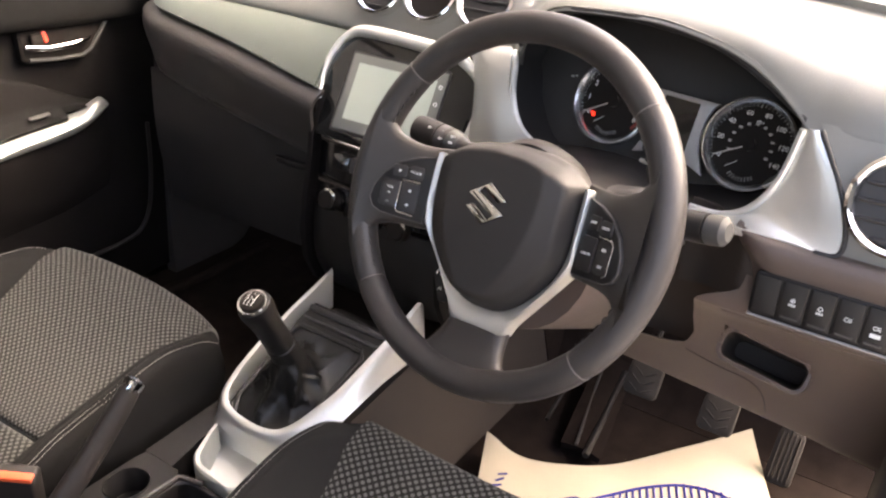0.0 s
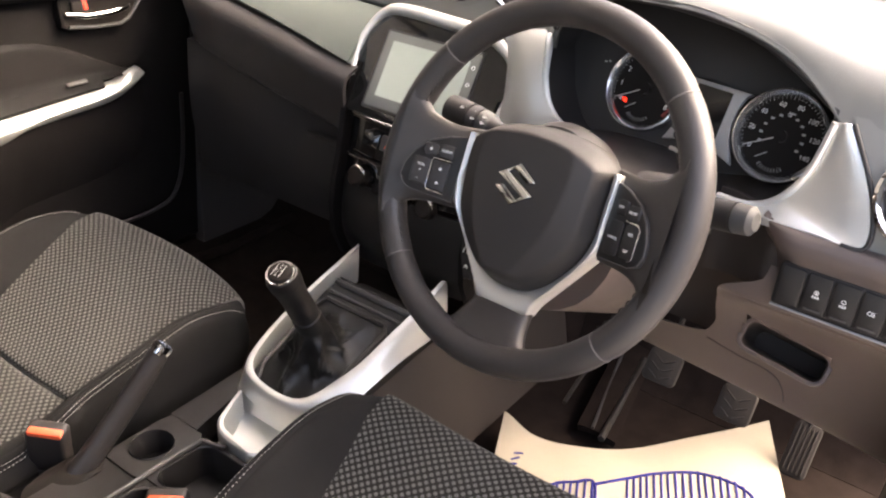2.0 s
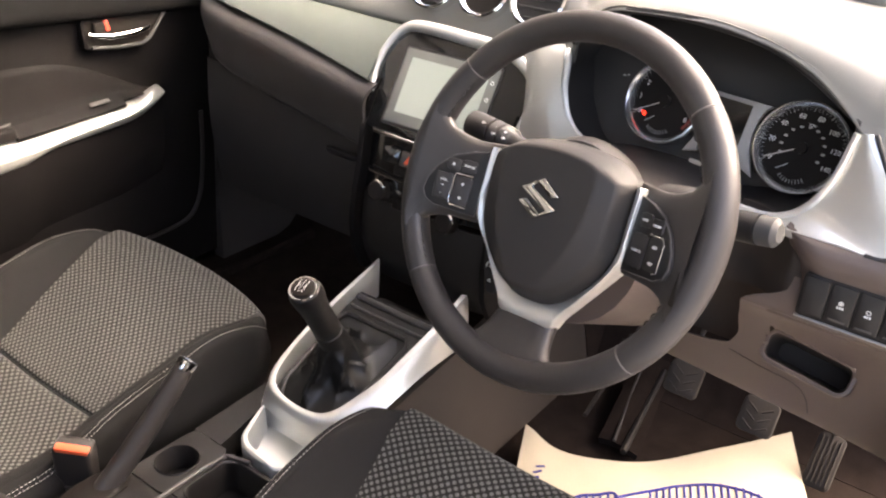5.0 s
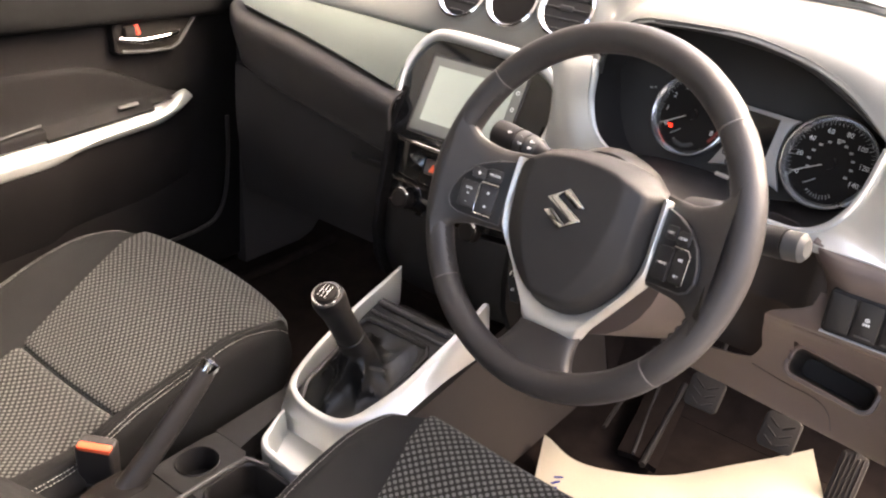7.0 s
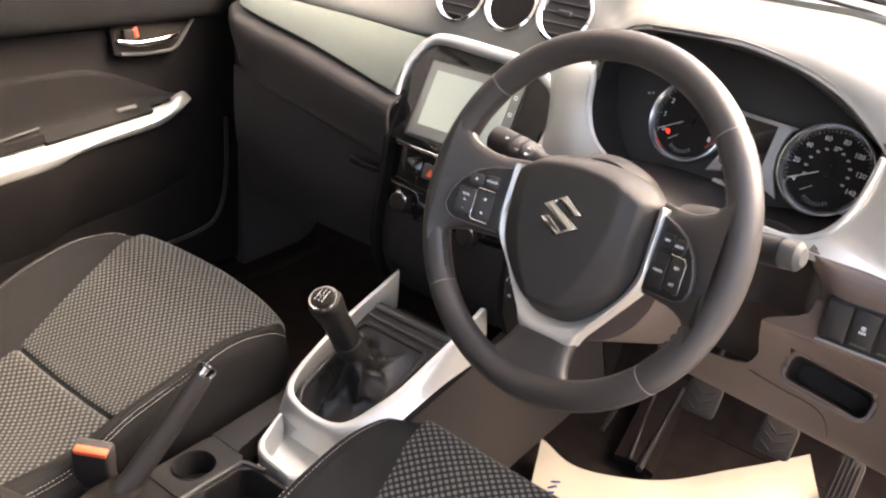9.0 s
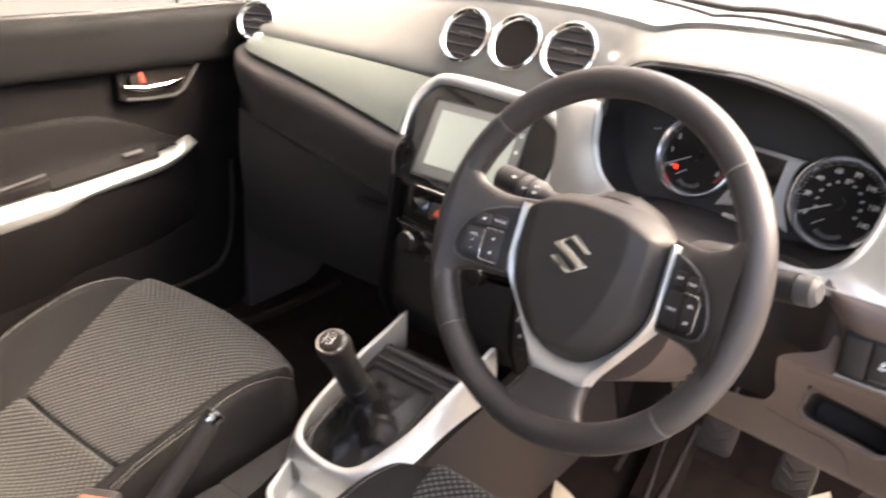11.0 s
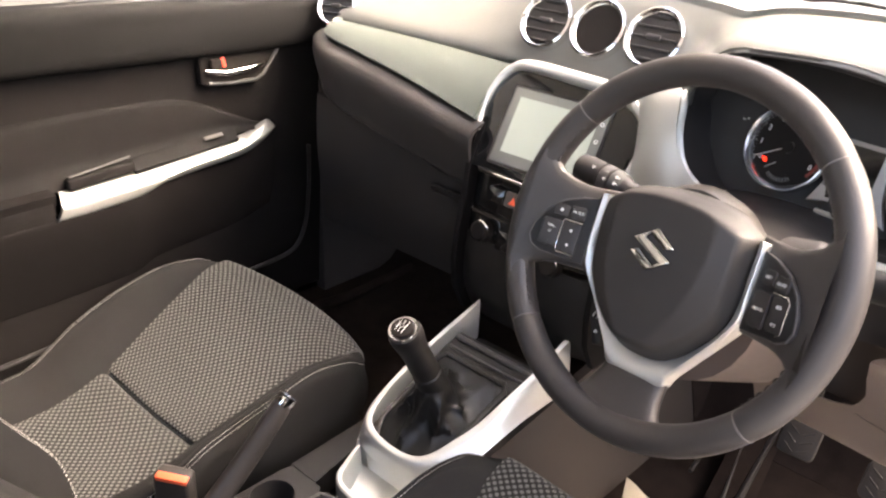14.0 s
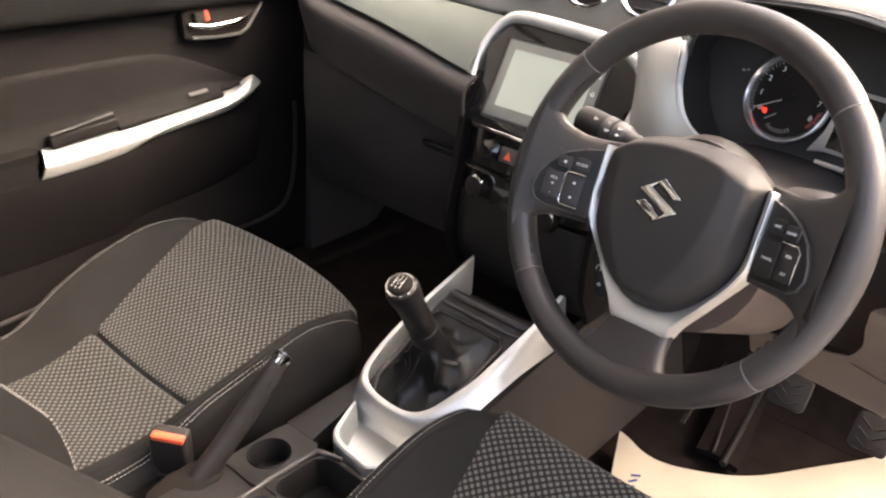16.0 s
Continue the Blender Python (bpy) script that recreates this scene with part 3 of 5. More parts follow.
# switches
sw = face_at((0.312, .1520, .5535), (0.0, -1.0, 0.0))
bm = bmesh.new()
prism(bm, sw, rounded(0.142, 0.051, 0.006), -0.012, 0.002, 0.001)
plate = part("switch_panel", bm, DECK, dash, "black switch panel")
bm = bmesh.new()
prism(bm, sw @ pose(0, -0.0262, 0), rounded(0.142, 0.0022, 0.001), 0, 0.0045, 0.0006)
part("ledge", bm, SATIN, plate, "pale lower edge")
for i in range(5):
    bm = bmesh.new()
    c = sw @ pose(-0.056 + 0.0272 * i, 0.001, 0)
    prism(bm, c, rounded(0.0255, 0.045, 0.003), 0, 0.0045, 0.0015)
    one = part("switch", bm, DECK, plate)
    if i:
        bm = bmesh.new()
        prism(bm, c @ pose(0, -0.018, 0), rounded(0.017, 0.0025, 0.001), 0.004, 0.0052)
        part("indicator", bm, DARK, one)
        bm = bmesh.new()
        c = c @ pose(0, 0, -0.0026)
        lathe(bm, c @ pose(-0.0015 if i > 2 else 0, 0.003 if i < 3 else 0.001, 0), [(0.0017, 0.0070), (0.0025, 0.0070), (0.0025, 0.0075), (0.0017, 0.0075)], 14, True)
        for k in range(3):
            block(bm, c @ (pose(-0.0025 + 0.0025 * k, -0.0022, 0.0072) if i < 3 else pose(0.0022, -0.0008 + 0.0018 * k, 0.0072)), (0.0017, 0.0026, 0.0006) if i < 3 else (0.0028, 0.0007, 0.0006), 0)
        if i == 1:
            block(bm, c @ pose(0, 0.003, 0.0072), (0.0012, 0.0026, 0.0006), 0)
        if i == 4:
            block(bm, c @ pose(0, -0.0075, 0.0072), (0.010, 0.0045, 0.0006), 0.0)
        part("symbol", bm, WHITE, one)


def air_vent(place, normal, radius, slats, name="air_vent", tilt=12):
    m = face_at(place, normal)
    bm = bmesh.new()
    r = radius
    lathe(bm, m, [(r - .0115, -.002), (r - .0115, .006), (r - .0085, .0115), (r - .004, .0145), (r - .0005, .0125), (r, .006), (r, -.006)], 48, False)
    bmesh.ops.delete(bm, geom=[f for f in bm.faces if len(f.verts) > 4], context="FACES_ONLY")
    ring = part(name, bm, CHROME, dash, "chrome-rimmed round air vent" if slats else "chrome-rimmed round clock")
    bm = bmesh.new()
    lathe(bm, m, [(0.0005, .0022), (r - .0114, .0022), (r - .0114, .0085), (r - .0102, .0085)], 40, False)
    part("bowl" if slats else "dial", bm, BLACK if slats else FACE, ring, "dark recessed bowl" if slats else "dark clock face")
    if slats:
        for k in range(-2, 3):
            h = k * r * 0.34
            w = 2 * math.sqrt(max((r - .0115) ** 2 - h * h, 1e-5))
            bm = bmesh.new()
            block(bm, m @ pose(0, h, .0075, 25, 0, 0), (w, 0.0035, 0.009), 0.0008, 1)
            part("slat", bm, BLACK, ring)
        bm = bmesh.new()
        block(bm, m @ pose(0, 0, .0105, 25, 0, 0), (r * 0.5, 0.008, 0.007), 0.002)
        part("tab", bm, DARK, ring)
    return ring


VN = (0.0, -0.86, 0.5)
air_vent((-0.465, .427, .735), VN, 0.0475, True)
clock = air_vent((-0.367, .427, .738), VN, 0.0475, False, "clock")
air_vent((-0.268, .425, .741), VN, 0.0475, True)
air_vent((-0.985, .425, .683), (0.35, -0.80, 0.45), 0.042, True)
air_vent((0.352, .182, .672), (0.05, -0.95, 0.3), 0.052, True)
cm = face_at((-0.367, .427, .738), VN)
for a, l in ((70, 0.020), (-150, 0.028)):
    bm = bmesh.new()
    block(bm, cm @ pose(0, 0, 0.0036, 0, 0, a) @ pose(l / 2, 0, 0), (l, 0.0015, 0.0006), 0)
    part("clock_hand", bm, THREAD, clock)

# ---- instrument cluster ----
CN = (-0.1354, -math.cos(radians(22)) * 0.9893, math.sin(radians(22)))
CM = face_at((0.076, .322, .657), CN)
clus = thing("instrument_cluster", (0.076, .33, .6), "black instrument cluster with two chrome-ringed dials", "dials")
LIP = [(-0.070, .262, .586), (-0.118, .272, .632), (-0.134, .280, .672), (-0.142, .292, .703), (-0.11, .272, .757), (-0.06, .260, .783), (0.0, .256, .789), (0.05, .254, .788), (0.12, .249, .779), (0.172, .241, .760), (0.225, .223, .734), (0.243, .214, .718), (0.228, .208, .660), (0.210, .206, .614), (0.165, .206, .594), (0.05, .23, .576)]
lip = spline(LIP, 84, True)
bm = bmesh.new()
cen = Vector((0.06, 0, 0.67))
back = [Vector((lerp(p.x, cen.x, 0.03), .345 + (p.z - .66) * 0.4, lerp(p.z, cen.z, 0.06))) for p in lip]
mid = [p.lerp(q, 0.5) for p, q in zip(lip, back)]
loft(bm, [lip, mid, back], caps=False)
bm.faces.new([bm.verts.new(p) for p in back])
part("hood_lining", bm, BLACK, clus, "black hood lining", 50)
bm = bmesh.new()
tube(bm, [p for p in lip if p.z > 0.715], 0.0042, 8)
part("hood_edge", bm, BLACK, clus, "dark rounded hood edge", 60)
bm = bmesh.new()
for dx, w in ((0.0, 0.0045), (0.006, 0.003)):
    block(bm, CM @ pose(-0.163 + dx, 0.024 + dx * 0.3, 0.003), (w, 0.0022, 0.0008), 0)
part("tell_tale", bm, FIG, clus, "small pale warning symbol")
DIALS = ((-0.0912, 0.0058, 0.0550, 8), (0.0980, -0.0006, 0.0548, 8))
for k, (dx, dy, r, n) in enumerate(DIALS):
    m = CM @ pose(dx, dy, 0)
    rim = r
    bm = bmesh.new()
    lathe(bm, m, [(0.0004, 0.0), (r - .004, 0.0), (r - .004, -0.004), (0.0004, -0.004)], 48, False)
    dial = part("dial", bm, FACE, clus, "black rev counter with white figures" if k == 0 else "black speedometer with white figures")
    bm = bmesh.new()
    lathe(bm, m, [(r - .0075, -.004), (r - .0075, .001), (r - .004, .007), (r - .001, .0100), (r + .001, .0095), (r + .002, .006), (r + .002, -.004)], 56, True)
    part("bezel", bm, BEZEL, dial, "satin chrome bezel")
    r *= 0.93
    figs = [str(i) for i in range(9)] if k == 0 else [str(i) for i in range(0, 141, 20)]
    for i, s in enumerate(figs):
        a = radians(212 - 237 * i / (len(figs) - 1))
        rr = r * 0.75
        letters(s, 0.0095 if k == 0 else 0.0085, m @ pose(rr * math.cos(a), rr * math.sin(a), 0.0006), WHITE, dial)
    bm = bmesh.new()
    n = 40
    for i in range(n + 1):
        a = 212 - 237 * i / n
        block(bm, m @ pose(0, 0, 0.0006, 0, 0, a) @ pose(r * 0.91, 0, 0), (r * (0.07 if i % 5 == 0 else 0.04), 0.0007 if i % 5 == 0 else 0.0004, 0.0004), 0)
    part("scale", bm, FIG, dial)
    bm = bmesh.new()
    block(bm, m @ pose(0, 0, 0.004, 0, 0, 210) @ pose(r * 0.42, 0, 0), (r * 0.92, 0.0011, 0.0008), 0)
    part("needle", bm, THREAD, dial, "pale needle at rest")
    bm = bmesh.new()
    lathe(bm, m, [(0.0075, 0.0008), (0.0075, 0.006), (0.0005, 0.0068)], 20)
    part("needle_hub", bm, FACE, dial)
    bm = bmesh.new()
    block(bm, m @ pose(-0.014, -r * 0.52, 0.002, 0, 0, 218), (r * 0.3, 0.0009, 0.0006), 0)
    for i in range(9):
        a = 232 + 80 * i / 8
        block(bm, m @ pose(-0.0, -r * 0.40, 0.0006, 0, 0, a) @ pose(r * 0.42, 0, 0), (0.005, 0.0006, 0.0004), 0)
    part("small_gauge", bm, FIG, dial)
    if k:
        for i in range(11):
            a = radians(205 - 230 * i / 10)
            bm = bmesh.new()
            block(bm, m @ pose(r * 0.50 * math.cos(a), r * 0.50 * math.sin(a), 0.0006), (0.0042, 0.0026, 0.0004), 0)
            part("inner_figure", bm, FIG, dial)
        letters("MPH", 0.0045, m @ pose(0.002, r * 0.55, 0.0006), WHITE, dial)
    else:
        bm = bmesh.new()
        for i in range(3):
            block(bm, m @ pose(-0.026 + 0.001 * i, -0.020 - 0.002 * i, 0.0008), (0.007 - 0.001 * i, 0.0016, 0.0006), 0)
        part("warning_lamp", bm, RED, dial, "lit red warning lamp")
        bm = bmesh.new()
        for i in range(5):
            a = radians(-12 - 6 * i)
            block(bm, m @ pose(0, 0, 0.0006, 0, 0, math.degrees(a)) @ pose(r * 0.86, 0, 0), (0.004, 0.0045, 0.0004), 0)
        part("red_zone", bm, REDP, dial)
bm = bmesh.new()
FRAME = [(-0.042, 0.037), (0.047, 0.036), (0.0405, 0.030), (0.036, 0.016), (0.0355, -0.004), (0.040, -0.025), (0.050, -0.045), (0.053, -0.052), (0.026, -0.042), (-0.026, -0.042), (-0.045, -0.047), (-0.034, -0.02), (-0.031, 0.0), (-0.034, 0.018)]
prism(bm, CM, FRAME[::-1], -0.004, 0.002, 0.001)
disp = part("display", bm, SATIN, clus, "small screen in a satin grey frame")
bm = bmesh.new()
prism(bm, CM, [(-0.024, -0.037), (0.0235, -0.037), (0.0235, 0.0305), (-0.024, 0.0315)], 0.001, 0.0030)
part("screen", bm, GLOSS, disp, "dark blank screen")
bm = bmesh.new()
prism(bm, CM @ pose(-0.001, -0.056, 0), rounded(0.06, 0.006, 0.002), -0.006, 0.002, 0.002)
part("lower_rail", bm, SILVER, clus, "thin silver rail")

# ---- centre stack ----
SN = (0, -math.cos(radians(29)), math.sin(radians(29)))
SM = face_at((-0.34, .305, .605), SN)
unit = thing("media_unit", (-0.34, .33, .5), "gloss black touchscreen unit with silver frame", "touchscreen")
OUT = [(-0.137, -0.085), (-0.140, -0.03), (-0.148, 0.008), (-0.141, 0.045), (-0.122, 0.074), (-0.09, 0.085), (0.0, 0.083), (0.065, 0.079), (0.092, 0.069), (0.118, 0.050), (0.131, 0.018), (0.129, -0.02), (0.12, -0.085)]
bm = bmesh.new()
prism(bm, SM, [(x, y) for x, y in OUT][::-1], -0.03, 0.0, 0.002)
facia = part("facia", bm, GLOSS, unit, "gloss black facia", 30)
bm = bmesh.new()
prof = [SM @ Vector((x * 1.03, y * 1.03 + 0.001, 0.0)) for x, y in OUT]
tube(bm, spline(prof[1:], 60), [0.0055 + 0.0055 * math.exp(-((i / 59 - 0.48) / 0.22) ** 2) for i in range(60)], 12)
low_edge = [SM @ Vector((-0.144, -0.036, -0.002)), SM @ Vector((-0.141, -0.06, -0.004)), SM @ Vector((-0.138, -0.088, -0.010))]
part("frame", bm, SILVER, unit, "satin silver frame", 60)
bm = bmesh.new()
tube(bm, low_edge, 0.0035, 8)
part("lower_edge", bm, DARK, unit, "thin dark lower edge")
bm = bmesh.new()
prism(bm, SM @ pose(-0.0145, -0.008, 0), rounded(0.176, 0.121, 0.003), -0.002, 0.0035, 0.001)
scr = part("screen", bm, LCD, unit, "touchscreen with a daylight reflection painted into its colour")
# display in the pale tone that stands for reflected daylight
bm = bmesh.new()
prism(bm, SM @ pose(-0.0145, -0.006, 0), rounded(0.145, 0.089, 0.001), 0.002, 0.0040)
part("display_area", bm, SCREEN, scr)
bm = bmesh.new()
prism(bm, SM @ pose(-0.0145, -0.008, 0), rounded(0.184, 0.129, 0.004), -0.002, 0.0020)
part("screen_edge", bm, BLACK, scr)
for i in range(4):
    bm = bmesh.new()
    lathe(bm, SM @ pose(0.066, 0.03 - 0.026 * i, 0.0037), [(0.0022, 0), (0.0032, 0), (0.0032, 0.0003), (0.0022, 0.0003)], 14, True)
    part("touch_key", bm, WHITE, scr)

stack = thing("climate_panel", (-0.34, .3, .3), "black heater control panel with two knobs, highlights added as arcs", "control panel")
STK = [(.266, .530), (.262, .50), (.255, .46), (.246, .42), (.240, .37), (.245, .32), (.27, .27)]
SP = spline([(0, y, z) for y, z in STK], 31)
bm = bmesh.new()
sheet(bm, lambda u, v: (lerp(-0.468, -0.215, u), SP[round(v * 14)].y + 0.012 * abs(2 * u - 1) ** 6, SP[round(v * 14)].z), 16, 14, -0.004)
part("face", bm, GLOSS, stack, "gloss black face", 60)
bm = bmesh.new()
sheet(bm, lambda u, v: (lerp(-0.468, -0.215, u), SP[min(30, 15 + round(v * 15))].y + 0.012 * abs(2 * u - 1) ** 6, SP[min(30, 15 + round(v * 15))].z), 16, 15, -0.004)
part("lower_face", bm, DECK, stack, "matt black lower face", 60)
for sx in (-0.478, -0.212):
    bm = bmesh.new()
    side = [(0.0, y - 0.004, z) for y, z in STK] + [(0, .42, .27), (0, .42, .60), (0, .30, .60)]
    loft(bm, [[(sx - 0.005, y, z) for _, y, z in side], [(sx + 0.005, y, z) for _, y, z in side]])
    part("side_panel", bm, DOOR, stack, "dark side panel")
for z, y, h in ((.530, .262, .006), (.465, .252, .004)):
    bm = bmesh.new()
    tube(bm, [(-0.463, y - 0.002 + 0.01, z + 0.001), (-0.45, y - 0.003, z), (-0.34, y - 0.006, z - 0.001), (-0.23, y - 0.003, z), (-0.218, y + 0.01, z)], h / 2, 8)
    part("chrome_strip", bm, CHROME, stack, "thin chrome strip")
hz = face_at((-0.34, .255, .500), (0, -0.95, 0.3))
for dx, mt, nm in ((-0.07, GLOSS, "button"), (-0.035, DARK, "hazard_button"), (0.03, GLOSS, "button"), (0.065, GLOSS, "button")):
    bm = bmesh.new()
    prism(bm, hz @ pose(dx, 0, 0), rounded(0.032, 0.024, 0.003), -0.002, 0.003, 0.001)
    b = part(nm, bm, mt, stack)
    if nm == "hazard_button":
        bm = bmesh.new()
        prism(bm, hz @ pose(dx, -0.001, 0), [(-0.007, -0.006), (0.007, -0.006), (0, 0.007)], 0.003, 0.0035)
        part("triangle", bm, ORANGE, b, "red hazard triangle")
for x, kz in ((-0.424, .436), (-0.288, .424)):
    km = face_at((x, .248, kz), (0, -0.95, 0.3)) @ Matrix.Diagonal((0.8, 0.8, 0.8, 1))
    bm = bmesh.new()
    lathe(bm, km, [(0.022, -.002), (0.022, .004), (0.019, .010), (0.0185, .020), (0.016, .022), (0.0005, .022)], 28)
    kn = part("knob", bm, FACE, stack, "black rotary knob")
    bm = bmesh.new()
    lathe(bm, km, [(0.0188, .010), (0.0205, .0105), (0.0205, .0205), (0.0188, .0215)], 28, True)
    part("knob_ring", bm, FACE, kn, "black knob ring")
    # crescent highlight of the black knob, modelled as a bright arc
    bm = bmesh.new()
    tube(bm, [km @ Vector((0.0198 * math.cos(radians(a)), 0.0198 * math.sin(radians(a)), .0175)) for a in range(10, 131, 12)], [0.0008, 0.002, 0.0028, 0.0032, 0.0034, 0.0034, 0.0034, 0.0032, 0.0028, 0.002, 0.0008], 8)
    part("highlight_arc", bm, CHROME, kn, "chrome arc standing in for the knob's highlight")
    bm = bmesh.new()
    for k in range(7):
        a = radians(-30 + 40 * k)
        block(bm, km @ pose(0.027 * math.cos(a), 0.027 * math.sin(a), -0.001), (0.0025, 0.0025, 0.0012), 0)
    part("knob_mark", bm, RUBBER, kn)
bm = bmesh.new()
prism(bm, face_at((-0.36, .248, .430), (0, -0.95, 0.3)), rounded(0.075, 0.03, 0.004), -0.002, 0.002, 0.001)
part("small_display", bm, GLOSS, stack)

# ---- steering wheel, column and stalks ----
T, YAW = radians(22.9), radians(-8.4)
WM = face_at((0.0026, 0.0107, 0.6306), (math.sin(YAW) * math.cos(T), -math.cos(T) * math.cos(YAW), math.sin(T))) @ pose(0, 0, 0, 0, 0, 4.5)
wheel = thing("steering_wheel", WM.translation, "black leather steering wheel with satin silver spoke trim", "steering wheel", turn=WM.to_3x3().to_4x4())
R, RT = 0.1845, 0.0164


def on_wheel(bm):
    bm.transform(WM)
    return bm


ARCS = (("rim_section", 41, 140, "smooth black leather rim section"), ("rim_section", 140, 221, "perforated black leather rim section"), ("rim_section", 221, 318, "smooth black leather rim section"), ("rim_section", 318, 401, "perforated black leather rim section"))
for nm, a0, a1, lab in ARCS:
    bm = bmesh.new()
    n = 30
    rings = []
    for i in range(n + 1):
        a = radians(lerp(a0 + 0.25, a1 - 0.25, i / n))
        e = 0.0007 if i in (0, n) else 0.0
        cx = Vector((math.cos(a), math.sin(a), 0))
        rings.append([cx * R + cx * math.cos(w) * (RT - e) + Vector((0, 0, 1)) * math.sin(w) * (RT + 0.0012 - e) for w in (math.tau * k / 24 for k in range(24))])
    loft(bm, rings)
    part(nm, on_wheel(bm), LEATHER, wheel, lab, 50)
for a in (41, 140, 221, 318):
    bm = bmesh.new()
    c = Vector((math.cos(radians(a)), math.sin(radians(a)), 0))
    tube(bm, [c * R + c * math.cos(w) * (RT - 0.0008) + Vector((0, 0, 1)) * math.sin(w) * (RT + 0.0004) for w in (math.tau * k / 28 for k in range(28))], 0.0008, 6, loop=True)
    part("seam", on_wheel(bm), SEAM, wheel)
for a0, a1 in ((144, 217), (322, 397)):
    bm = bmesh.new()
    for i in range(46):
        a = lerp(a0, a1, i / 45)
        block(bm, pose(0, 0, 0, 0, 0, a) @ pose(R - RT * 0.91, 0, RT * 0.44, 0, 0, 35 if i % 2 else -35), (0.0016, 0.0056, 0.0016), 0.0004, 1)
    part("stitching", on_wheel(bm), BLACK, wheel, "black cross stitching")

HALF = [(0.0, 0.0665), (0.035, 0.0640), (0.062, 0.0575), (0.082, 0.045), (0.0875, 0.034), (0.0872, 0.0), (0.0832, -0.039), (0.0683, -0.067), (0.049, -0.0893), (0.031, -0.1033), (0.015, -0.1088), (0.0, -0.1098)]
padline = spline([(x, y, 0) for x, y in HALF + [(-x, y) for x, y in HALF[-2:0:-1]]], 96, True)


def cover(x, y, k):
    """Height of the airbag cover: a flat face with a flank on either side."""
    dome = 0.0170 - 0.0315 * max(0.0, (k - 0.80) / 0.165) ** 1.5
    crease = table([(-0.11, 0.006), (-0.09, 0.018), (-0.068, 0.0325), (-0.049, 0.043), (-0.0186, 0.0525), (0.0187, 0.0575), (0.053, 0.0527), (0.075, 0.045)], y)[0]
    return min(dome, 0.0168 - 0.48 * max(0.0, abs(x) - crease) - 0.06 * (y < -0.02) * (-0.02 - y))


bm = bmesh.new()
rings = [[Vector((p.x, p.y, -0.034)) for p in padline], [Vector((p.x, p.y, -0.024)) for p in padline], [Vector((p.x * 0.992, p.y * 0.992, -0.0185)) for p in padline]]
for i in range(30):
    k = lerp(0.968, 0.03, i / 29)
    rings.append([Vector((p.x * k, p.y * k - 0.006 * (1 - k), cover(p.x * k, p.y * k - 0.006 * (1 - k), k))) for p in padline])
loft(bm, rings)
part("airbag_cover", on_wheel(bm), PADCOVER, wheel, "domed black airbag cover", 60)
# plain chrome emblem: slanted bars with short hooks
EM = WM @ pose(0, 0.0, 0.0166)
HOOK = [(-0.0248, 0.0070), (0.0008, 0.0220), (0.0245, 0.0065), (0.0135, 0.0030), (-0.0060, 0.0152), (-0.0112, 0.0106)]
bm = bmesh.new()
prism(bm, EM, (HOOK + [(-x, -y) for x, y in HOOK])[::-1], 0.0, 0.0042, 0.0012, 3)
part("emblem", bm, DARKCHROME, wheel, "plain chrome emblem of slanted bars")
bm = bmesh.new()
for i in range(7):
    block(bm, WM @ pose(-0.018 + 0.006 * i, -0.052, 0.0128), (0.0042, 0.0030, 0.0006), 0)
part("moulded_mark", bm, LEATHER, wheel)

TRIM_OUT = [(0.0955, 0.039), (0.0978, 0.031), (0.0972, -0.032), (0.0920, -0.047), (0.0585, -0.0935), (0.042, -0.116), (0.0350, -0.130), (0.024, -0.1345), (0.0, -0.1355)]
to = TRIM_OUT + [(-x, y) for x, y in TRIM_OUT[-2::-1]]
TRIM_IN = [(0.0868, 0.039), (0.0873, 0.030), (0.0868, 0.0), (0.0830, -0.039), (0.0680, -0.067), (0.049, -0.089), (0.031, -0.103), (0.015, -0.1085), (0.0, -0.1094)]
ti = TRIM_IN + [(-x, y) for x, y in TRIM_IN[-2::-1]]
a_, b_ = spline([(x, y, 0) for x, y in to], 80), spline([(x, y, 0) for x, y in ti], 80)
bm = bmesh.new()
rings = []
for p, q in zip(a_, b_):
    d = q - p
    up = 0.009 * min(1.0, max(0.0, (p.y + 0.075) / 0.05))
    rings.append([p + Vector((0, 0, -0.036)), p + Vector((0, 0, -0.022 + up)), p + d * 0.10 + Vector((0, 0, -0.0175 + up)), p + d * 0.30 + Vector((0, 0, -0.0155 + up)), p + d * 0.75 + Vector((0, 0, -0.0180 + up)), q + Vector((0, 0, -0.022 + up * 0.6)), q + Vector((0, 0, -0.036))])
loft(bm, rings)
part("spoke_trim", on_wheel(bm), SILVER, wheel, "satin silver trim round the airbag cover", 40)

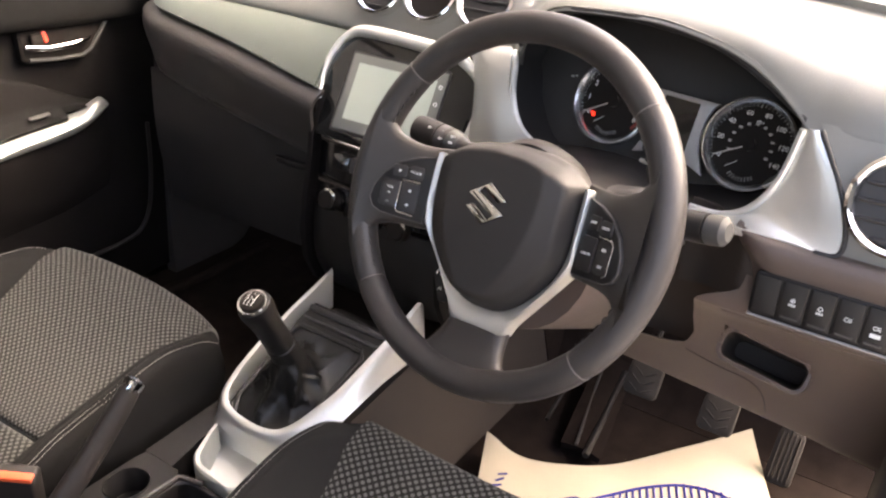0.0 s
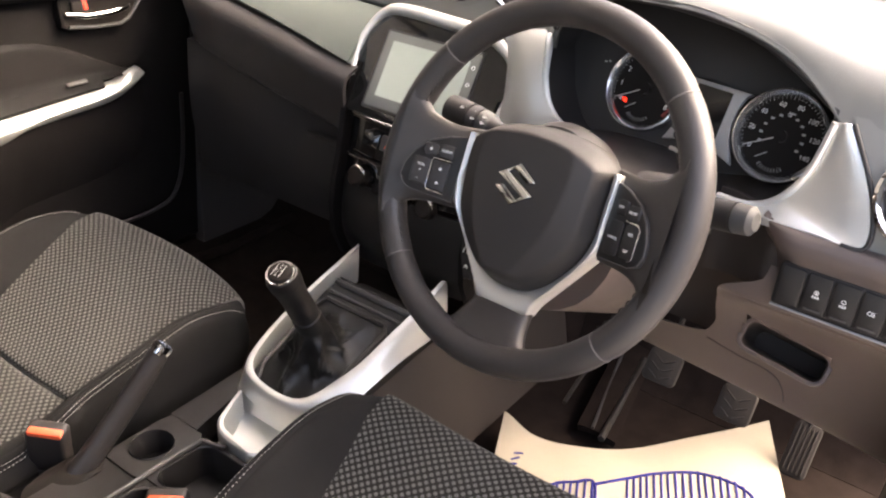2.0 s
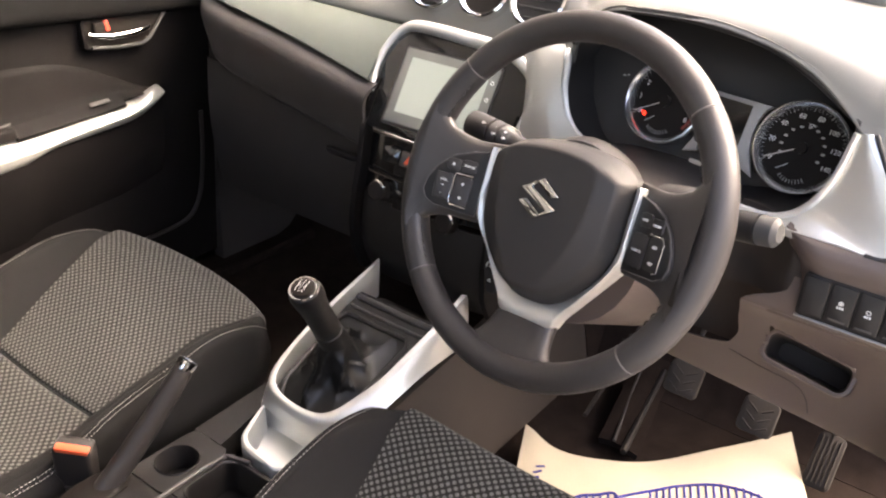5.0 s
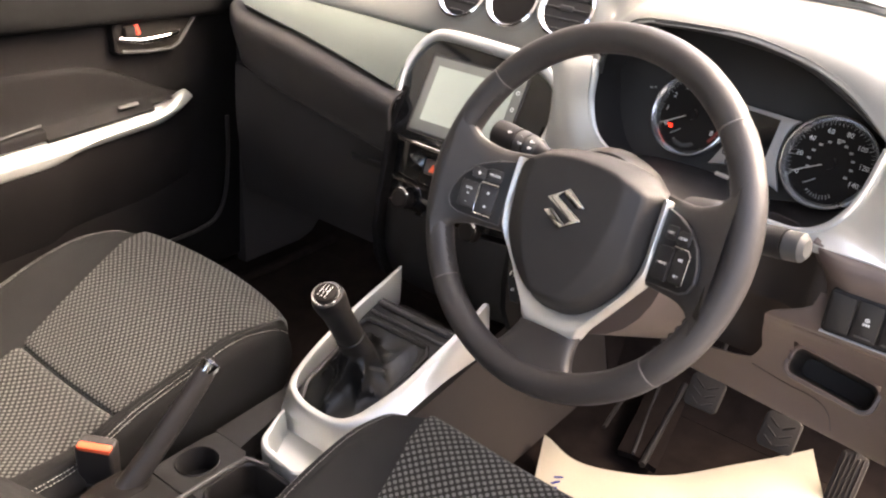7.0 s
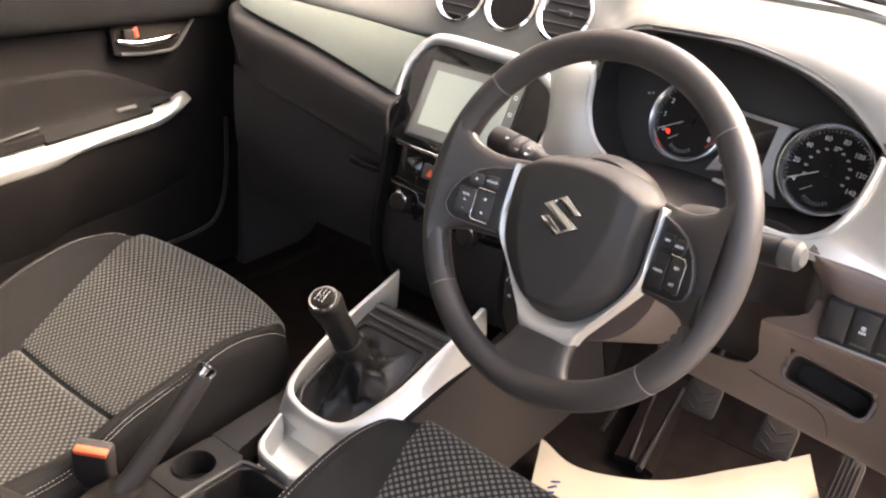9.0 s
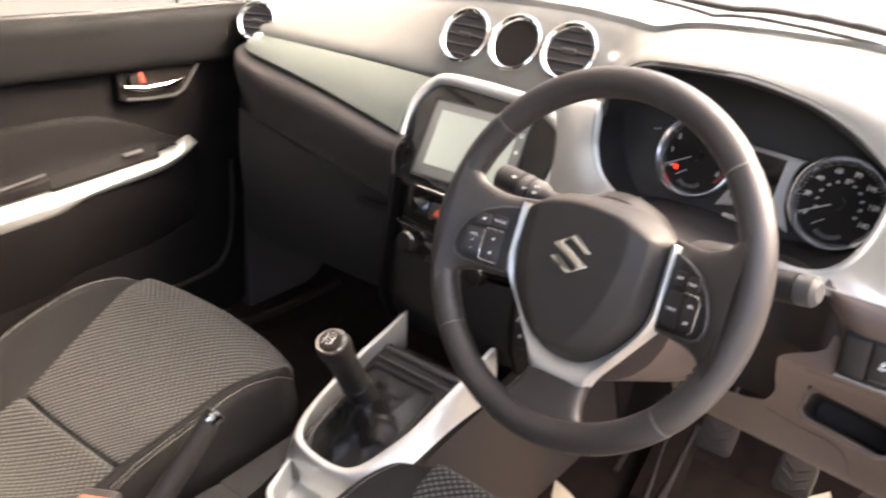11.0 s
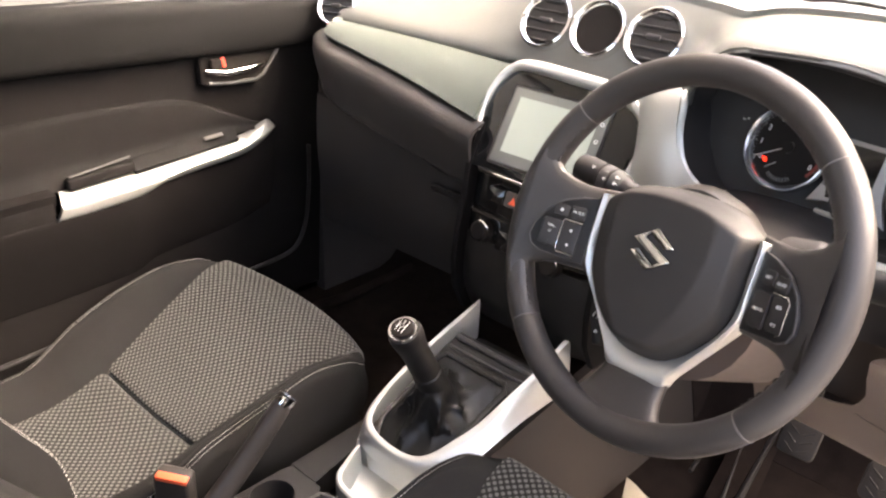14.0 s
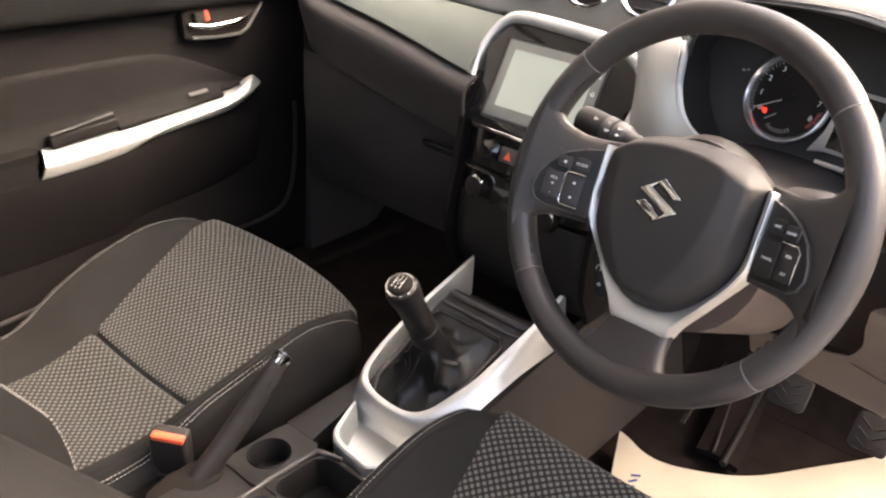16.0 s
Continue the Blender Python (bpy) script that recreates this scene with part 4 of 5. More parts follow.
for s in (-1, 1):
    # leather gusset from hub to rim
    bm = bmesh.new()
    rings = []
    for k in range(9):
        f = k / 8
        x = lerp(0.085, 0.174, f)
        top = table([(0, 0.046), (0.4, 0.042), (0.75, 0.050), (1, 0.083)], f)[0]
        bot = table([(0, -0.049), (0.5, -0.051), (0.8, -0.060), (1, -0.092)], f)[0]
        zc = -0.0586 + 0.466 * x - 0.0125
        th = 0.010
        ring = []
        for w in range(16):
            a = math.tau * w / 16
            ring.append(Vector((s * x, (top + bot) / 2 + (top - bot) / 2 * math.copysign(abs(math.cos(a)) ** 0.5, math.cos(a)), zc + th * math.copysign(abs(math.sin(a)) ** 0.6, math.sin(a)))))
        rings.append(ring)
    for rg in rings[-2:]:
        for v in rg:
            rr = math.hypot(v.x, v.y)
            if rr > R:
                v.x, v.y = v.x * R / rr, v.y * R / rr
    loft(bm, rings)
    part("spoke", on_wheel(bm), LEATHER, wheel, "black leather spoke", 50)
    pod = [(0.1005, 0.032), (0.118, 0.027), (0.137, 0.018), (0.152, 0.003), (0.160, -0.014), (0.1620, -0.028), (0.157, -0.038), (0.147, -0.0425), (0.1005, -0.0435)]
    bm = bmesh.new()
    line = [(x * s * 0.985, y) for x, y in pod]
    off = WM @ pose(0, 0, -0.0586, 0, -25 * s, 0) @ Matrix.Diagonal((1.10, 1, 1, 1))
    prism(bm, off, line, -0.012, 0.003, 0.002)
    pd = part("switch_pod", bm, DECK, wheel, "black switch pod")
    bm = bmesh.new()
    tube(bm, [off @ Vector((x, y, 0.0022)) for x, y in line], 0.0012, 6, loop=True)
    part("pod_rim", bm, DARK, pd, "thin grey pod rim")
    keys = (((0.1165, 0.0095), (0.0155, 0.014), "MODE"), ((0.1335, 0.0080), (0.0150, 0.013), ""), ((0.1185, -0.0195), (0.0185, 0.033), ""), ((0.1395, -0.0185), (0.0185, 0.030), "VOL")) if s < 0 else (((0.1150, 0.0105), (0.0155, 0.014), "LIMIT"), ((0.1325, 0.0080), (0.0165, 0.014), "CRUISE"), ((0.1150, -0.0200), (0.0200, 0.034), "CANCEL"), ((0.1380, -0.0190), (0.0195, 0.032), "RES"))
    for (x, y), (w, h), word in keys:
        bm = bmesh.new()
        c = off @ pose(s * x, y, 0.003)
        prism(bm, c, rounded(w, h, 0.003), -0.001, 0.0022, 0.0008)
        key = part("key", bm, BLACK, pd)
        if word:
            letters(word, 0.0036 if len(word) > 4 else 0.0042, c @ pose(0, h * 0.22 if word in ("VOL", "RES") else 0, 0.0024), WHITE, key)
            if word == "RES":
                letters("SET", 0.0042, c @ pose(0, -h * 0.28, 0.0024), WHITE, key)
            if word == "VOL":
                letters("+", 0.006, c @ pose(0, 0.0, 0.0024), WHITE, key)
                letters("-", 0.006, c @ pose(0, -h * 0.3, 0.0024), WHITE, key)
        else:
            bm = bmesh.new()
            for yy in ((0.008, -0.008) if h > 0.03 else (0,)):
                block(bm, c @ pose(0, yy, 0.0023, 0, 0, 45), (0.0026, 0.0026, 0.0004), 0)
            part("mark", bm, WHITE, key)
    bm = bmesh.new()
    tube(bm, [off @ Vector((x * s, y, 0.0055)) for x, y in ([(0.1265, -0.0010), (0.1450, -0.0015), (0.1490, -0.006), (0.1490, -0.034), (0.1440, -0.0365)] if s > 0 else [(0.1095, -0.0010), (0.1275, -0.0010), (0.1292, -0.004), (0.1290, -0.034), (0.1270, -0.0372), (0.1095, -0.0378)])], 0.0008, 6)
    part("pod_edge", bm, CHROME, pd, "thin chrome key outline")
# call keys under one spoke
bm = bmesh.new()
prism(bm, WM, [(-0.094, -0.060), (-0.080, -0.056), (-0.064, -0.100), (-0.060, -0.122), (-0.071, -0.123), (-0.084, -0.098)], -0.052, -0.038, 0.0015)
call = part("call_key_pod", bm, DECK, wheel, "small black call key pod")
for x, y, w in ((-0.0865, -0.073, 0.003), (-0.0775, -0.093, 0.006), (-0.0710, -0.110, 0.003)):
    bm = bmesh.new()
    tube(bm, [WM @ Vector((x + w * 0.5 * math.cos(radians(a)), y + w * 0.7 * math.sin(radians(a)), -0.0376)) for a in range(-30, 211, 30)], 0.0006, 6)
    part("mark", bm, WHITE, call)
# lower leather spoke
bm = bmesh.new()
rings = []
for k in range(9):
    f = k / 8
    y = lerp(-0.124, -0.180, f)
    hw = table([(0, 0.036), (0.35, 0.040), (0.6, 0.046), (0.8, 0.058), (1.0, 0.092)], f)[0]
    zc = lerp(-0.030, -0.002, f)
    ring = []
    for w in range(24):
        a = math.tau * w / 24
        x = hw * math.copysign(abs(math.cos(a)) ** 0.6, math.cos(a))
        yy = y
        rr = math.hypot(x, yy)
        if rr > R + 0.004:
            yy = -math.sqrt(max((R + 0.004) ** 2 - x * x, 1e-4))
        ring.append(Vector((x, yy, zc + 0.0115 * math.copysign(abs(math.sin(a)) ** 0.6, math.sin(a)))))
    rings.append(ring)
loft(bm, rings)
part("spoke", on_wheel(bm), LEATHER, wheel, "black leather lower spoke", 50)
bm = bmesh.new()
lathe(bm, WM, [(0.075, -0.075), (0.078, -0.05), (0.070, -0.032), (0.0005, -0.03)], 32)
part("hub", bm, BLACK, wheel)

column = thing("steering_column", (0.003, 0.15, 0.45), "dark plastic steering column shroud with ignition side", "steering column")


def shroud(f, k):
    """A ring of the shroud; f runs from the wheel to the dashboard."""
    c = Vector((0.003, lerp(0.075, 0.30, f), lerp(0.592, 0.515, f)))
    hw, up, dn = lerp(0.112 if k > 0 else 0.092, 0.125 if k > 0 else 0.098, f), lerp(0.056, 0.088, f), lerp(0.128, 0.16, f)
    out = []
    for w in range(28):
        a = math.tau * w / 28
        x = hw * math.copysign(abs(math.cos(a)) ** (0.7 if math.sin(a) > 0 else 1.0), math.cos(a))
        z = math.sin(a)
        z = (up if z > 0 else dn) * math.copysign(abs(z) ** (0.7 if z > 0 else 0.85), z)
        if (k > 0) == (z >= -0.004):
            out.append(c + Vector((x, -0.39 * -z * 0.4, z)))
        else:
            out.append(c + Vector((x * 0.98, 0, -0.004 * k)))
    return out


for k, mt, nm, lab in ((1, BLACK, "upper_shroud", "dark grey upper shroud"), (-1, KNEE, "lower_shroud", "brown-grey lower shroud")):
    bm = bmesh.new()
    loft(bm, [shroud(f / 6, k) for f in range(7)])
    part(nm, bm, mt, column, lab, 50)

# ignition lock on the shroud's flank
lk0, lk1 = Vector((0.085, .125, .612)), Vector((0.132, .102, .634))
lm = Matrix.Translation(lk1) @ (lk1 - lk0).to_track_quat("Z", "Y").to_matrix().to_4x4()
bm = bmesh.new()
lathe(bm, lm, [(.026, -.05), (.022, -.012), (.019, -.002), (.017, .0), (.0125, -.0005), (.0115, -.004)], 28)
lock = part("ignition_lock", bm, DARK, column, "grey ignition lock housing", 40)
bm = bmesh.new()
lathe(bm, lm, [(.0120, -.006), (.0120, -.0035), (.0005, -.003)], 24)
block(bm, lm @ pose(0, 0, -.003), (0.009, 0.002, 0.002), 0.0003)
part("key_barrel", bm, FACE, lock, "dark key barrel")

for nm, base, tip, lab in (("indicator_stalk", (-0.062, .098, .640), (-0.172, .114, .648), "black indicator stalk with white light symbols"), ("wiper_stalk", (0.078, .075, .630), (0.228, .047, .656), "black wiper stalk with grey tip")):
    a, b = Vector(base), Vector(tip)
    st = thing(nm, base, lab, "stalk")
    d = (b - a)
    rows = [(q, r * (1.15 if nm == "indicator_stalk" else 1.0)) for q, r in [(0.0, .0085), (0.30, .0095), (0.36, .0122), (0.50, .0142), (0.505, .0130), (0.515, .0130), (0.52, .0142), (0.64, .0146), (0.645, .0134), (0.655, .0134), (0.66, .0150), (0.86, .0152), (0.97, .0142), (1.0, .010)]]
    bm = bmesh.new()
    cut = 13 if nm == "indicator_stalk" else 11
    tube(bm, [a + d * f for f, _ in rows[:cut + 1]], [r for _, r in rows[:cut + 1]], 20)
    body = part("stalk_body", bm, BLACK if cut == 13 else DECK, st, "", 30)
    if cut == 13:
        bm = bmesh.new()
        tube(bm, [a + d * f for f in (0.345, 0.37, 0.49, 0.50)], [.0125, .0152, .0170, .0160], 20)
        part("collar", bm, TIP, st, "grey rotary collar", 40)
        bm = bmesh.new()
        tube(bm, [a + d * f for f in (0.525, 0.53, 0.63, 0.64)], [.0158, .0170, .0174, .0162], 20)
        part("collar", bm, DARK, st, "dark grey rotary collar", 40)
    if cut == 11:
        bm = bmesh.new()
        tube(bm, [a + d * f for f in (0.87, 0.88, 0.97, 1.0)], [.0146, .0149, .0140, .009], 20)
        part("tip", bm, TIP, st, "grey tip", 40)
    mm = face_at(a, (0, -0.75, 0.66))
    dirx = (mm.inverted().to_3x3() @ d).normalized()
    for f, up in ((0.43, 0.003), (0.43, -0.005), (0.57, 0.003), (0.57, -0.005), (0.74, 0.002)):
        f += 0.13 if cut == 11 else 0.0
        if f > 0.8:
            continue
        bm = bmesh.new()
        q = a + d * f + Vector((0, -0.75, 0.66)).normalized() * (0.0145 if f < 0.66 else 0.0154) * (1.15 if cut == 13 else 1.0)
        mq = face_at(q, (0, -0.75, 0.66))
        lathe(bm, mq @ pose(0, up, -0.0013), [(0.0010, 0), (0.0016, 0), (0.0016, 0.0012), (0.0010, 0.0012)], 10, True)
        block(bm, mq @ pose(0.0030, up, -0.0006), (0.0016, 0.0008, 0.0010), 0)
        part("symbol", bm, WHITE, body)

# ---- centre console ----
con = thing("centre_console", (-0.36, 0.0, 0.0), "black centre console with satin silver frame", "console")
XC = -0.36
bm = bmesh.new()


def con_body(f):
    y, w, top = table([(0, .30, .100, .200), (0.3, .16, .098, .165), (0.6, .0, .088, .105), (0.8, -.10, .095, .085), (1, -.55, .095, .095)], f)
    c = XC - 0.02
    hl, hr = w, w - 0.01
    return [(c - hl, y, 0), (c - hl, y, top - .02), (c - hl + .015, y, top - .004), (c - hl + .03, y, top), (c + hr - .03, y, top), (c + hr - .015, y, top - .004), (c + hr, y, top - .02), (c + hr + .012, y, 0)]


loft(bm, [con_body(k / 24) for k in range(25)])
part("body", bm, DECK, con, "dark plastic tunnel body", 50)
# silver frame: two fins that rise to the stack and join behind the gaiter
RAIL = [(-.068, .250, .312), (-.072, .225, .300), (-.082, .161, .270), (-.088, .095, .238), (-.087, .039, .211), (-.074, .004, .197), (-.046, -.013, .190), (0, -.019, .188), (.042, -.013, .190), (.066, .006, .198), (.082, .040, .212), (.096, .080, .230), (.107, .140, .260), (.115, .195, .286), (.118, .250, .312)]
RB = [(-.070, .250, .245), (-.078, .215, .228), (-.088, .161, .205), (-.094, .095, .180), (-.093, .035, .160), (-.082, -.004, .157), (-.050, -.018, .155), (0, -.024, .155), (.050, -.018, .155), (.084, -.002, .160), (.106, .035, .186), (.116, .080, .206), (.122, .140, .222), (.124, .195, .226), (.125, .250, .228)]
ra, rb = spline(RAIL, 90), spline(RB, 90)
o = Vector((XC, 0, 0))
bm = bmesh.new()
rings = []
for p, q in zip(ra, rb):
    inn = Vector((-p.x, max(0.06, min(p.y, 0.2)) - p.y, 0))
    inn = inn.normalized() if inn.length > 1e-6 else Vector((0, 1, 0))
    w = 0.012
    rings.append([o + q, o + p.lerp(q, 0.45), o + p.lerp(q, 0.08), o + p + inn * 0.0025, o + p + inn * (w - 0.002), o + p.lerp(q, 0.10) + inn * w, o + q + inn * (w + 0.003)])
loft(bm, rings)
part("frame", bm, SILVER, con, "satin silver frame fins", 50)
bm = bmesh.new()
PLATE = [(-.02, .168), (0, .172), (.03, .184), (.12, .226), (.20, .264), (.25, .288), (.30, .305)]


def plate_z(y):
    return table(PLATE, y)[0]


sheet(bm, lambda u, v: (XC + lerp(-0.070, lerp(0.064, 0.100, v), u), lerp(-0.008, 0.205, v), plate_z(lerp(-0.008, 0.205, v))), 6, 16, 0.01)
part("gaiter_plate", bm, DECK, con, "black satin plate round the boot")
for y, r in ((.194, .0055), (.176, .0030)):
    bm = bmesh.new()
    tube(bm, [(XC - 0.066, y + .004, plate_z(y)), (XC - 0.055, y, plate_z(y) + .002), (XC + 0.075, y, plate_z(y) + .002), (XC + 0.092, y + .004, plate_z(y))], r, 8)
    part("plate_ridge", bm, DARK, con, "satin ridge in front of the boot")
bm = bmesh.new()
tube(bm, [(XC + x, y, plate_z(y) + .003) for x, y in ((-0.062, .150), (-0.054, .162), (0.066, .162), (0.076, .150), (0.064, .03), (0.045, .0), (-0.045, .0), (-0.064, .03))], 0.0045, 6, loop=True)
part("gaiter_ring", bm, BLACK, con)
# small silver tray behind the frame
TR = [(-.070, -.014), (-.066, -.030), (-.056, -.056), (-.045, -.080), (-.022, -.095), (.020, -.099), (.046, -.098), (.064, -.070), (.072, -.030)]
t0 = spline([(x, y, 0) for x, y in TR], 40)
bm = bmesh.new()
rings = []
for p in t0:
    d = Vector((-p.x, -0.05 - p.y, 0)).normalized()
    z = lerp(.149, .156, (p.y + .10) / .09)
    rings.append([o + Vector((p.x, p.y, z - .02)), o + Vector((p.x, p.y, z)), o + Vector((p.x, p.y, z + .003)) + d * .003, o + Vector((p.x, p.y, z + .003)) + d * .009, o + Vector((p.x, p.y, z - .002)) + d * .012, o + Vector((p.x, p.y, z - .036)) + d * .020])
loft(bm, rings)
tray = part("tray", bm, SILVER, con, "small satin silver coin tray", 40)
bm = bmesh.new()
sheet(bm, lambda u, v: (XC + lerp(-0.078, 0.080, u), lerp(-0.016, -0.010, v), lerp(.112, .158, v)), 12, 4, 0.003, (0, 1, 0))
part("tray_wall", bm, SILVER, tray)
bm = bmesh.new()
sheet(bm, lambda u, v: (XC + lerp(-0.066 + 0.03 * (1 - v), 0.066 - 0.02 * (1 - v), u), lerp(-0.092, -0.008, v), .118 + 0.004 * v), 4, 4, 0.006)
part("tray_floor", bm, SILVER, tray)
# rear deck with two bins and a cup holder, each a real well
def well_tile(x0, x1, y0, y1, hole, deep, name, label):
    """A deck tile with a round-cornered well sunk into it."""
    cx, cy, w, h, r = hole
    inner = [(cx + x, cy + y) for x, y in rounded(w, h, r, 6)]
    outer = []
    for x, y in inner:
        dx, dy = x - cx, y - cy
        k = min(((x1 - cx) if dx > 0 else (x0 - cx)) / dx if abs(dx) > 1e-6 else 1e9, ((y1 - cy) if dy > 0 else (y0 - cy)) / dy if abs(dy) > 1e-6 else 1e9)
        outer.append((cx + dx * k, cy + dy * k))

    def deck(x, y):
        return .137 - 0.0018 * (max(0, abs(x + 0.385) - 0.085) * 60) ** 2

    bm = bmesh.new()
    lip = [(cx + (x - cx) * 1.08, cy + (y - cy) * 1.08) for x, y in inner]
    loft(bm, [[(x, y, .110) for x, y in outer], [(x, y, deck(x, y)) for x, y in outer], [(x, y, .137) for x, y in lip], [(cx + (x - cx) * 1.04, cy + (y - cy) * 1.04, .1395) for x, y in inner], [(x, y, .137) for x, y in inner], [(x, y, .137 - deep) for x, y in inner], [(cx, cy, .137 - deep) for _ in inner]], caps=False)
    return part(name, bm, DECK, con, label, 40)


well_tile(-0.400, -0.280, -0.210, -0.104, (-0.343, -0.158, 0.094, 0.088, 0.018), .06, "bin", "open black storage bin")
well_tile(-0.400, -0.280, -0.330, -0.212, (-0.343, -0.268, 0.094, 0.094, 0.020), .06, "bin", "open black storage bin")
well_tile(-0.484, -0.402, -0.220, -0.104, (-0.446, -0.165, 0.056, 0.060, 0.027), .04, "cup_holder", "round black cup holder")
bm = bmesh.new()
sheet(bm, lambda u, v: (lerp(-0.484, -0.402, u), lerp(-0.50, -0.222, v), .1368 - 0.0013 * (1 - u) ** 4), 4, 6, 0.03)
sheet(bm, lambda u, v: (lerp(-0.400, -0.280, u), lerp(-0.50, -0.332, v), .1368), 4, 6, 0.03)
sheet(bm, lambda u, v: (lerp(-0.484, lerp(-0.425, -0.440, min(1.0, v * 3)), u), lerp(-0.103, 0.20, v), lerp(.1372, .158, v) - lerp(0.0013, 0.010, v) * (1 - u) ** 3), 6, 8, 0.04)
part("deck", bm, DECK, con, "dark plastic console deck", 40)
bm = bmesh.new()
tube(bm, [(-0.4015, -0.45, .139), (-0.4015, -0.30, .1395), (-0.4015, -0.16, .1395), (-0.3985, -0.115, .1395), (-0.36, -0.104, .141)], 0.0035, 8)
part("ridge", bm, DARK, con)

lever = thing("gear_lever", (-0.35, .085, .2), "black gear lever with chrome-ringed knob and leather boot", "gear lever")
kt, kb = Vector((-0.358, .006, .383)), Vector((-0.352, .088, .222))
ax = (kt - kb).normalized()
bm = bmesh.new()
rows = [(0.0, .026), (0.18, .0245), (0.36, .0225), (0.44, .0222), (0.45, .0205), (0.46, .0212), (0.56, .0212), (0.70, .0208), (0.80, .0218), (0.88, .0242), (0.94, .0252), (0.985, .0238), (1.0, .0205)]
tube(bm, [kb.lerp(kt, f) for f, _ in rows], [r for _, r in rows], 28)
part("knob", bm, DECK, lever, "black moulded knob", 40)
km = face_at(kt + ax * 0.0005, Vector((0.05, -0.40, 0.91))) @ Matrix.Diagonal((0.88, 0.88, 0.88, 1))
bm = bmesh.new()
lathe(bm, km, [(.0190, -.004), (.0240, -.004), (.0248, -.001), (.0236, .0022), (.0204, .0018)], 36, True)
part("knob_ring", bm, CHROME, lever, "chrome knob ring")
bm = bmesh.new()
lathe(bm, km, [(.0206, -.003), (.0206, .0020), (.0190, .0054), (.0145, .0078), (.0005, .0088)], 36)
cap = part("knob_cap", bm, FACE, lever, "gloss black cap with white shift pattern")
bm = bmesh.new()
for x in (-0.007, 0, 0.007):
    block(bm, km @ pose(x, 0, .0083), (0.0008, 0.013, 0.0008), 0)
block(bm, km @ pose(0, 0, .0083), (0.0148, 0.0008, 0.0008), 0)
part("shift_pattern", bm, WHITE, cap)
for s, x, y in (("1", -0.007, 0.010), ("3", 0, 0.0105), ("5", 0.007, 0.010), ("2", -0.007, -0.010), ("4", 0, -0.0105), ("R", 0.007, -0.010)):
    letters(s, 0.0048, km @ pose(x, y, .0083), WHITE, cap)
bm = bmesh.new()
rings = []
for k in range(17):
    f = k / 16
    c = Vector((-0.356, .078, 0)).lerp(kb.lerp(kt, 0.27), f)
    ring = []
    for w in range(80):
        a = math.tau * w / 80
        fold = 1 + 0.20 * (1 - 2 * abs(math.sin(2.5 * a + 1.6 * f + 0.4)) ** 0.7) * (1 - f) * min(1, f * 5) + 0.17 * (1 - 2 * abs(math.sin(3.5 * a - 2 * f)) ** 0.6) * math.sin(math.pi * f) + 0.09 * (1 - 2 * abs(math.sin(4.5 * a + 7 * f)) ** 0.6) * math.sin(math.pi * f) * (1 - f)
        rx, ry = lerp(0.065, 0.024, f ** 0.75) * fold, lerp(0.086, 0.024, f ** 0.7) * fold
        sq = (abs(math.cos(a)) ** 4 + abs(math.sin(a)) ** 4) ** -0.25
        sq = lerp(sq, 1, f ** 0.4)
        base = 0.006 * math.sin(3 * a + 5 * f) * math.sin(math.pi * f)
        q = c + Vector((rx * math.cos(a) * sq, ry * math.sin(a) * sq, base))
        q.z = lerp(plate_z(q.y) + 0.002, kb.lerp(kt, 0.27).z, f) + base
        ring.append(q)
    rings.append(ring)
loft(bm, rings)
part("boot", bm, BOOT, lever, "creased black leather boot", 24)

hb = thing("handbrake", (-0.47, -.27, .13), "black handbrake lever pulled up, with chrome button", "handbrake")
h0, h1 = Vector((-0.482, -.268, .120)), Vector((-0.456, -.125, .281))
bm = bmesh.new()
rows = [(0.0, .0175), (0.12, .0172), (0.3, .0166), (0.55, .0160), (0.8, .0150), (0.93, .0140), (1.0, .0125)]
tube(bm, [h0.lerp(h1, f) + Vector((0, 0.006 * math.sin(math.pi * f), 0)) for f, _ in rows], [r for _, r in rows], 18)
part("grip", bm, BLACK, hb, "grained black grip", 60)
hm = Matrix.Translation(h1) @ (h1 - h0).to_track_quat("Z", "Y").to_matrix().to_4x4()
bm = bmesh.new()
loft(bm, [[hm @ Vector((x, y, h)) for x, y in rounded(w, d, r, 3)] for w, d, r, h in ((0.025, 0.024, 0.009, -.010), (0.026, 0.025, 0.008, -.002), (0.024, 0.023, 0.006, .004), (0.0175, 0.016, 0.003, .005), (0.017, 0.015, 0.003, -.003))])
part("collar", bm, CHROME, hb, "chrome collar")
bm = bmesh.new()
prism(bm, hm, rounded(0.0155, 0.0135, 0.003), -.004, 0.0035, 0.001)
part("button", bm, GLOSS, hb, "dark release button")
# added cone, kept black to stand for the dark slot round the lever
bm = bmesh.new()
rings = []
for k in range(7):
    f = k / 6
    c = Vector((-0.486, -.285, .125)).lerp(h0.lerp(h1, 0.12), f)
    rings.append([c + Vector((lerp(.036, .026, f) * math.cos(a) * (1 + .06 * math.sin(5 * a + 6 * f)), lerp(.050, .028, f) * math.sin(a), 0)) for a in (math.tau * w / 28 for w in range(28))])
loft(bm, rings)
part("boot", bm, FACE, hb, "black cone added in place of the lever's dark slot", 70)

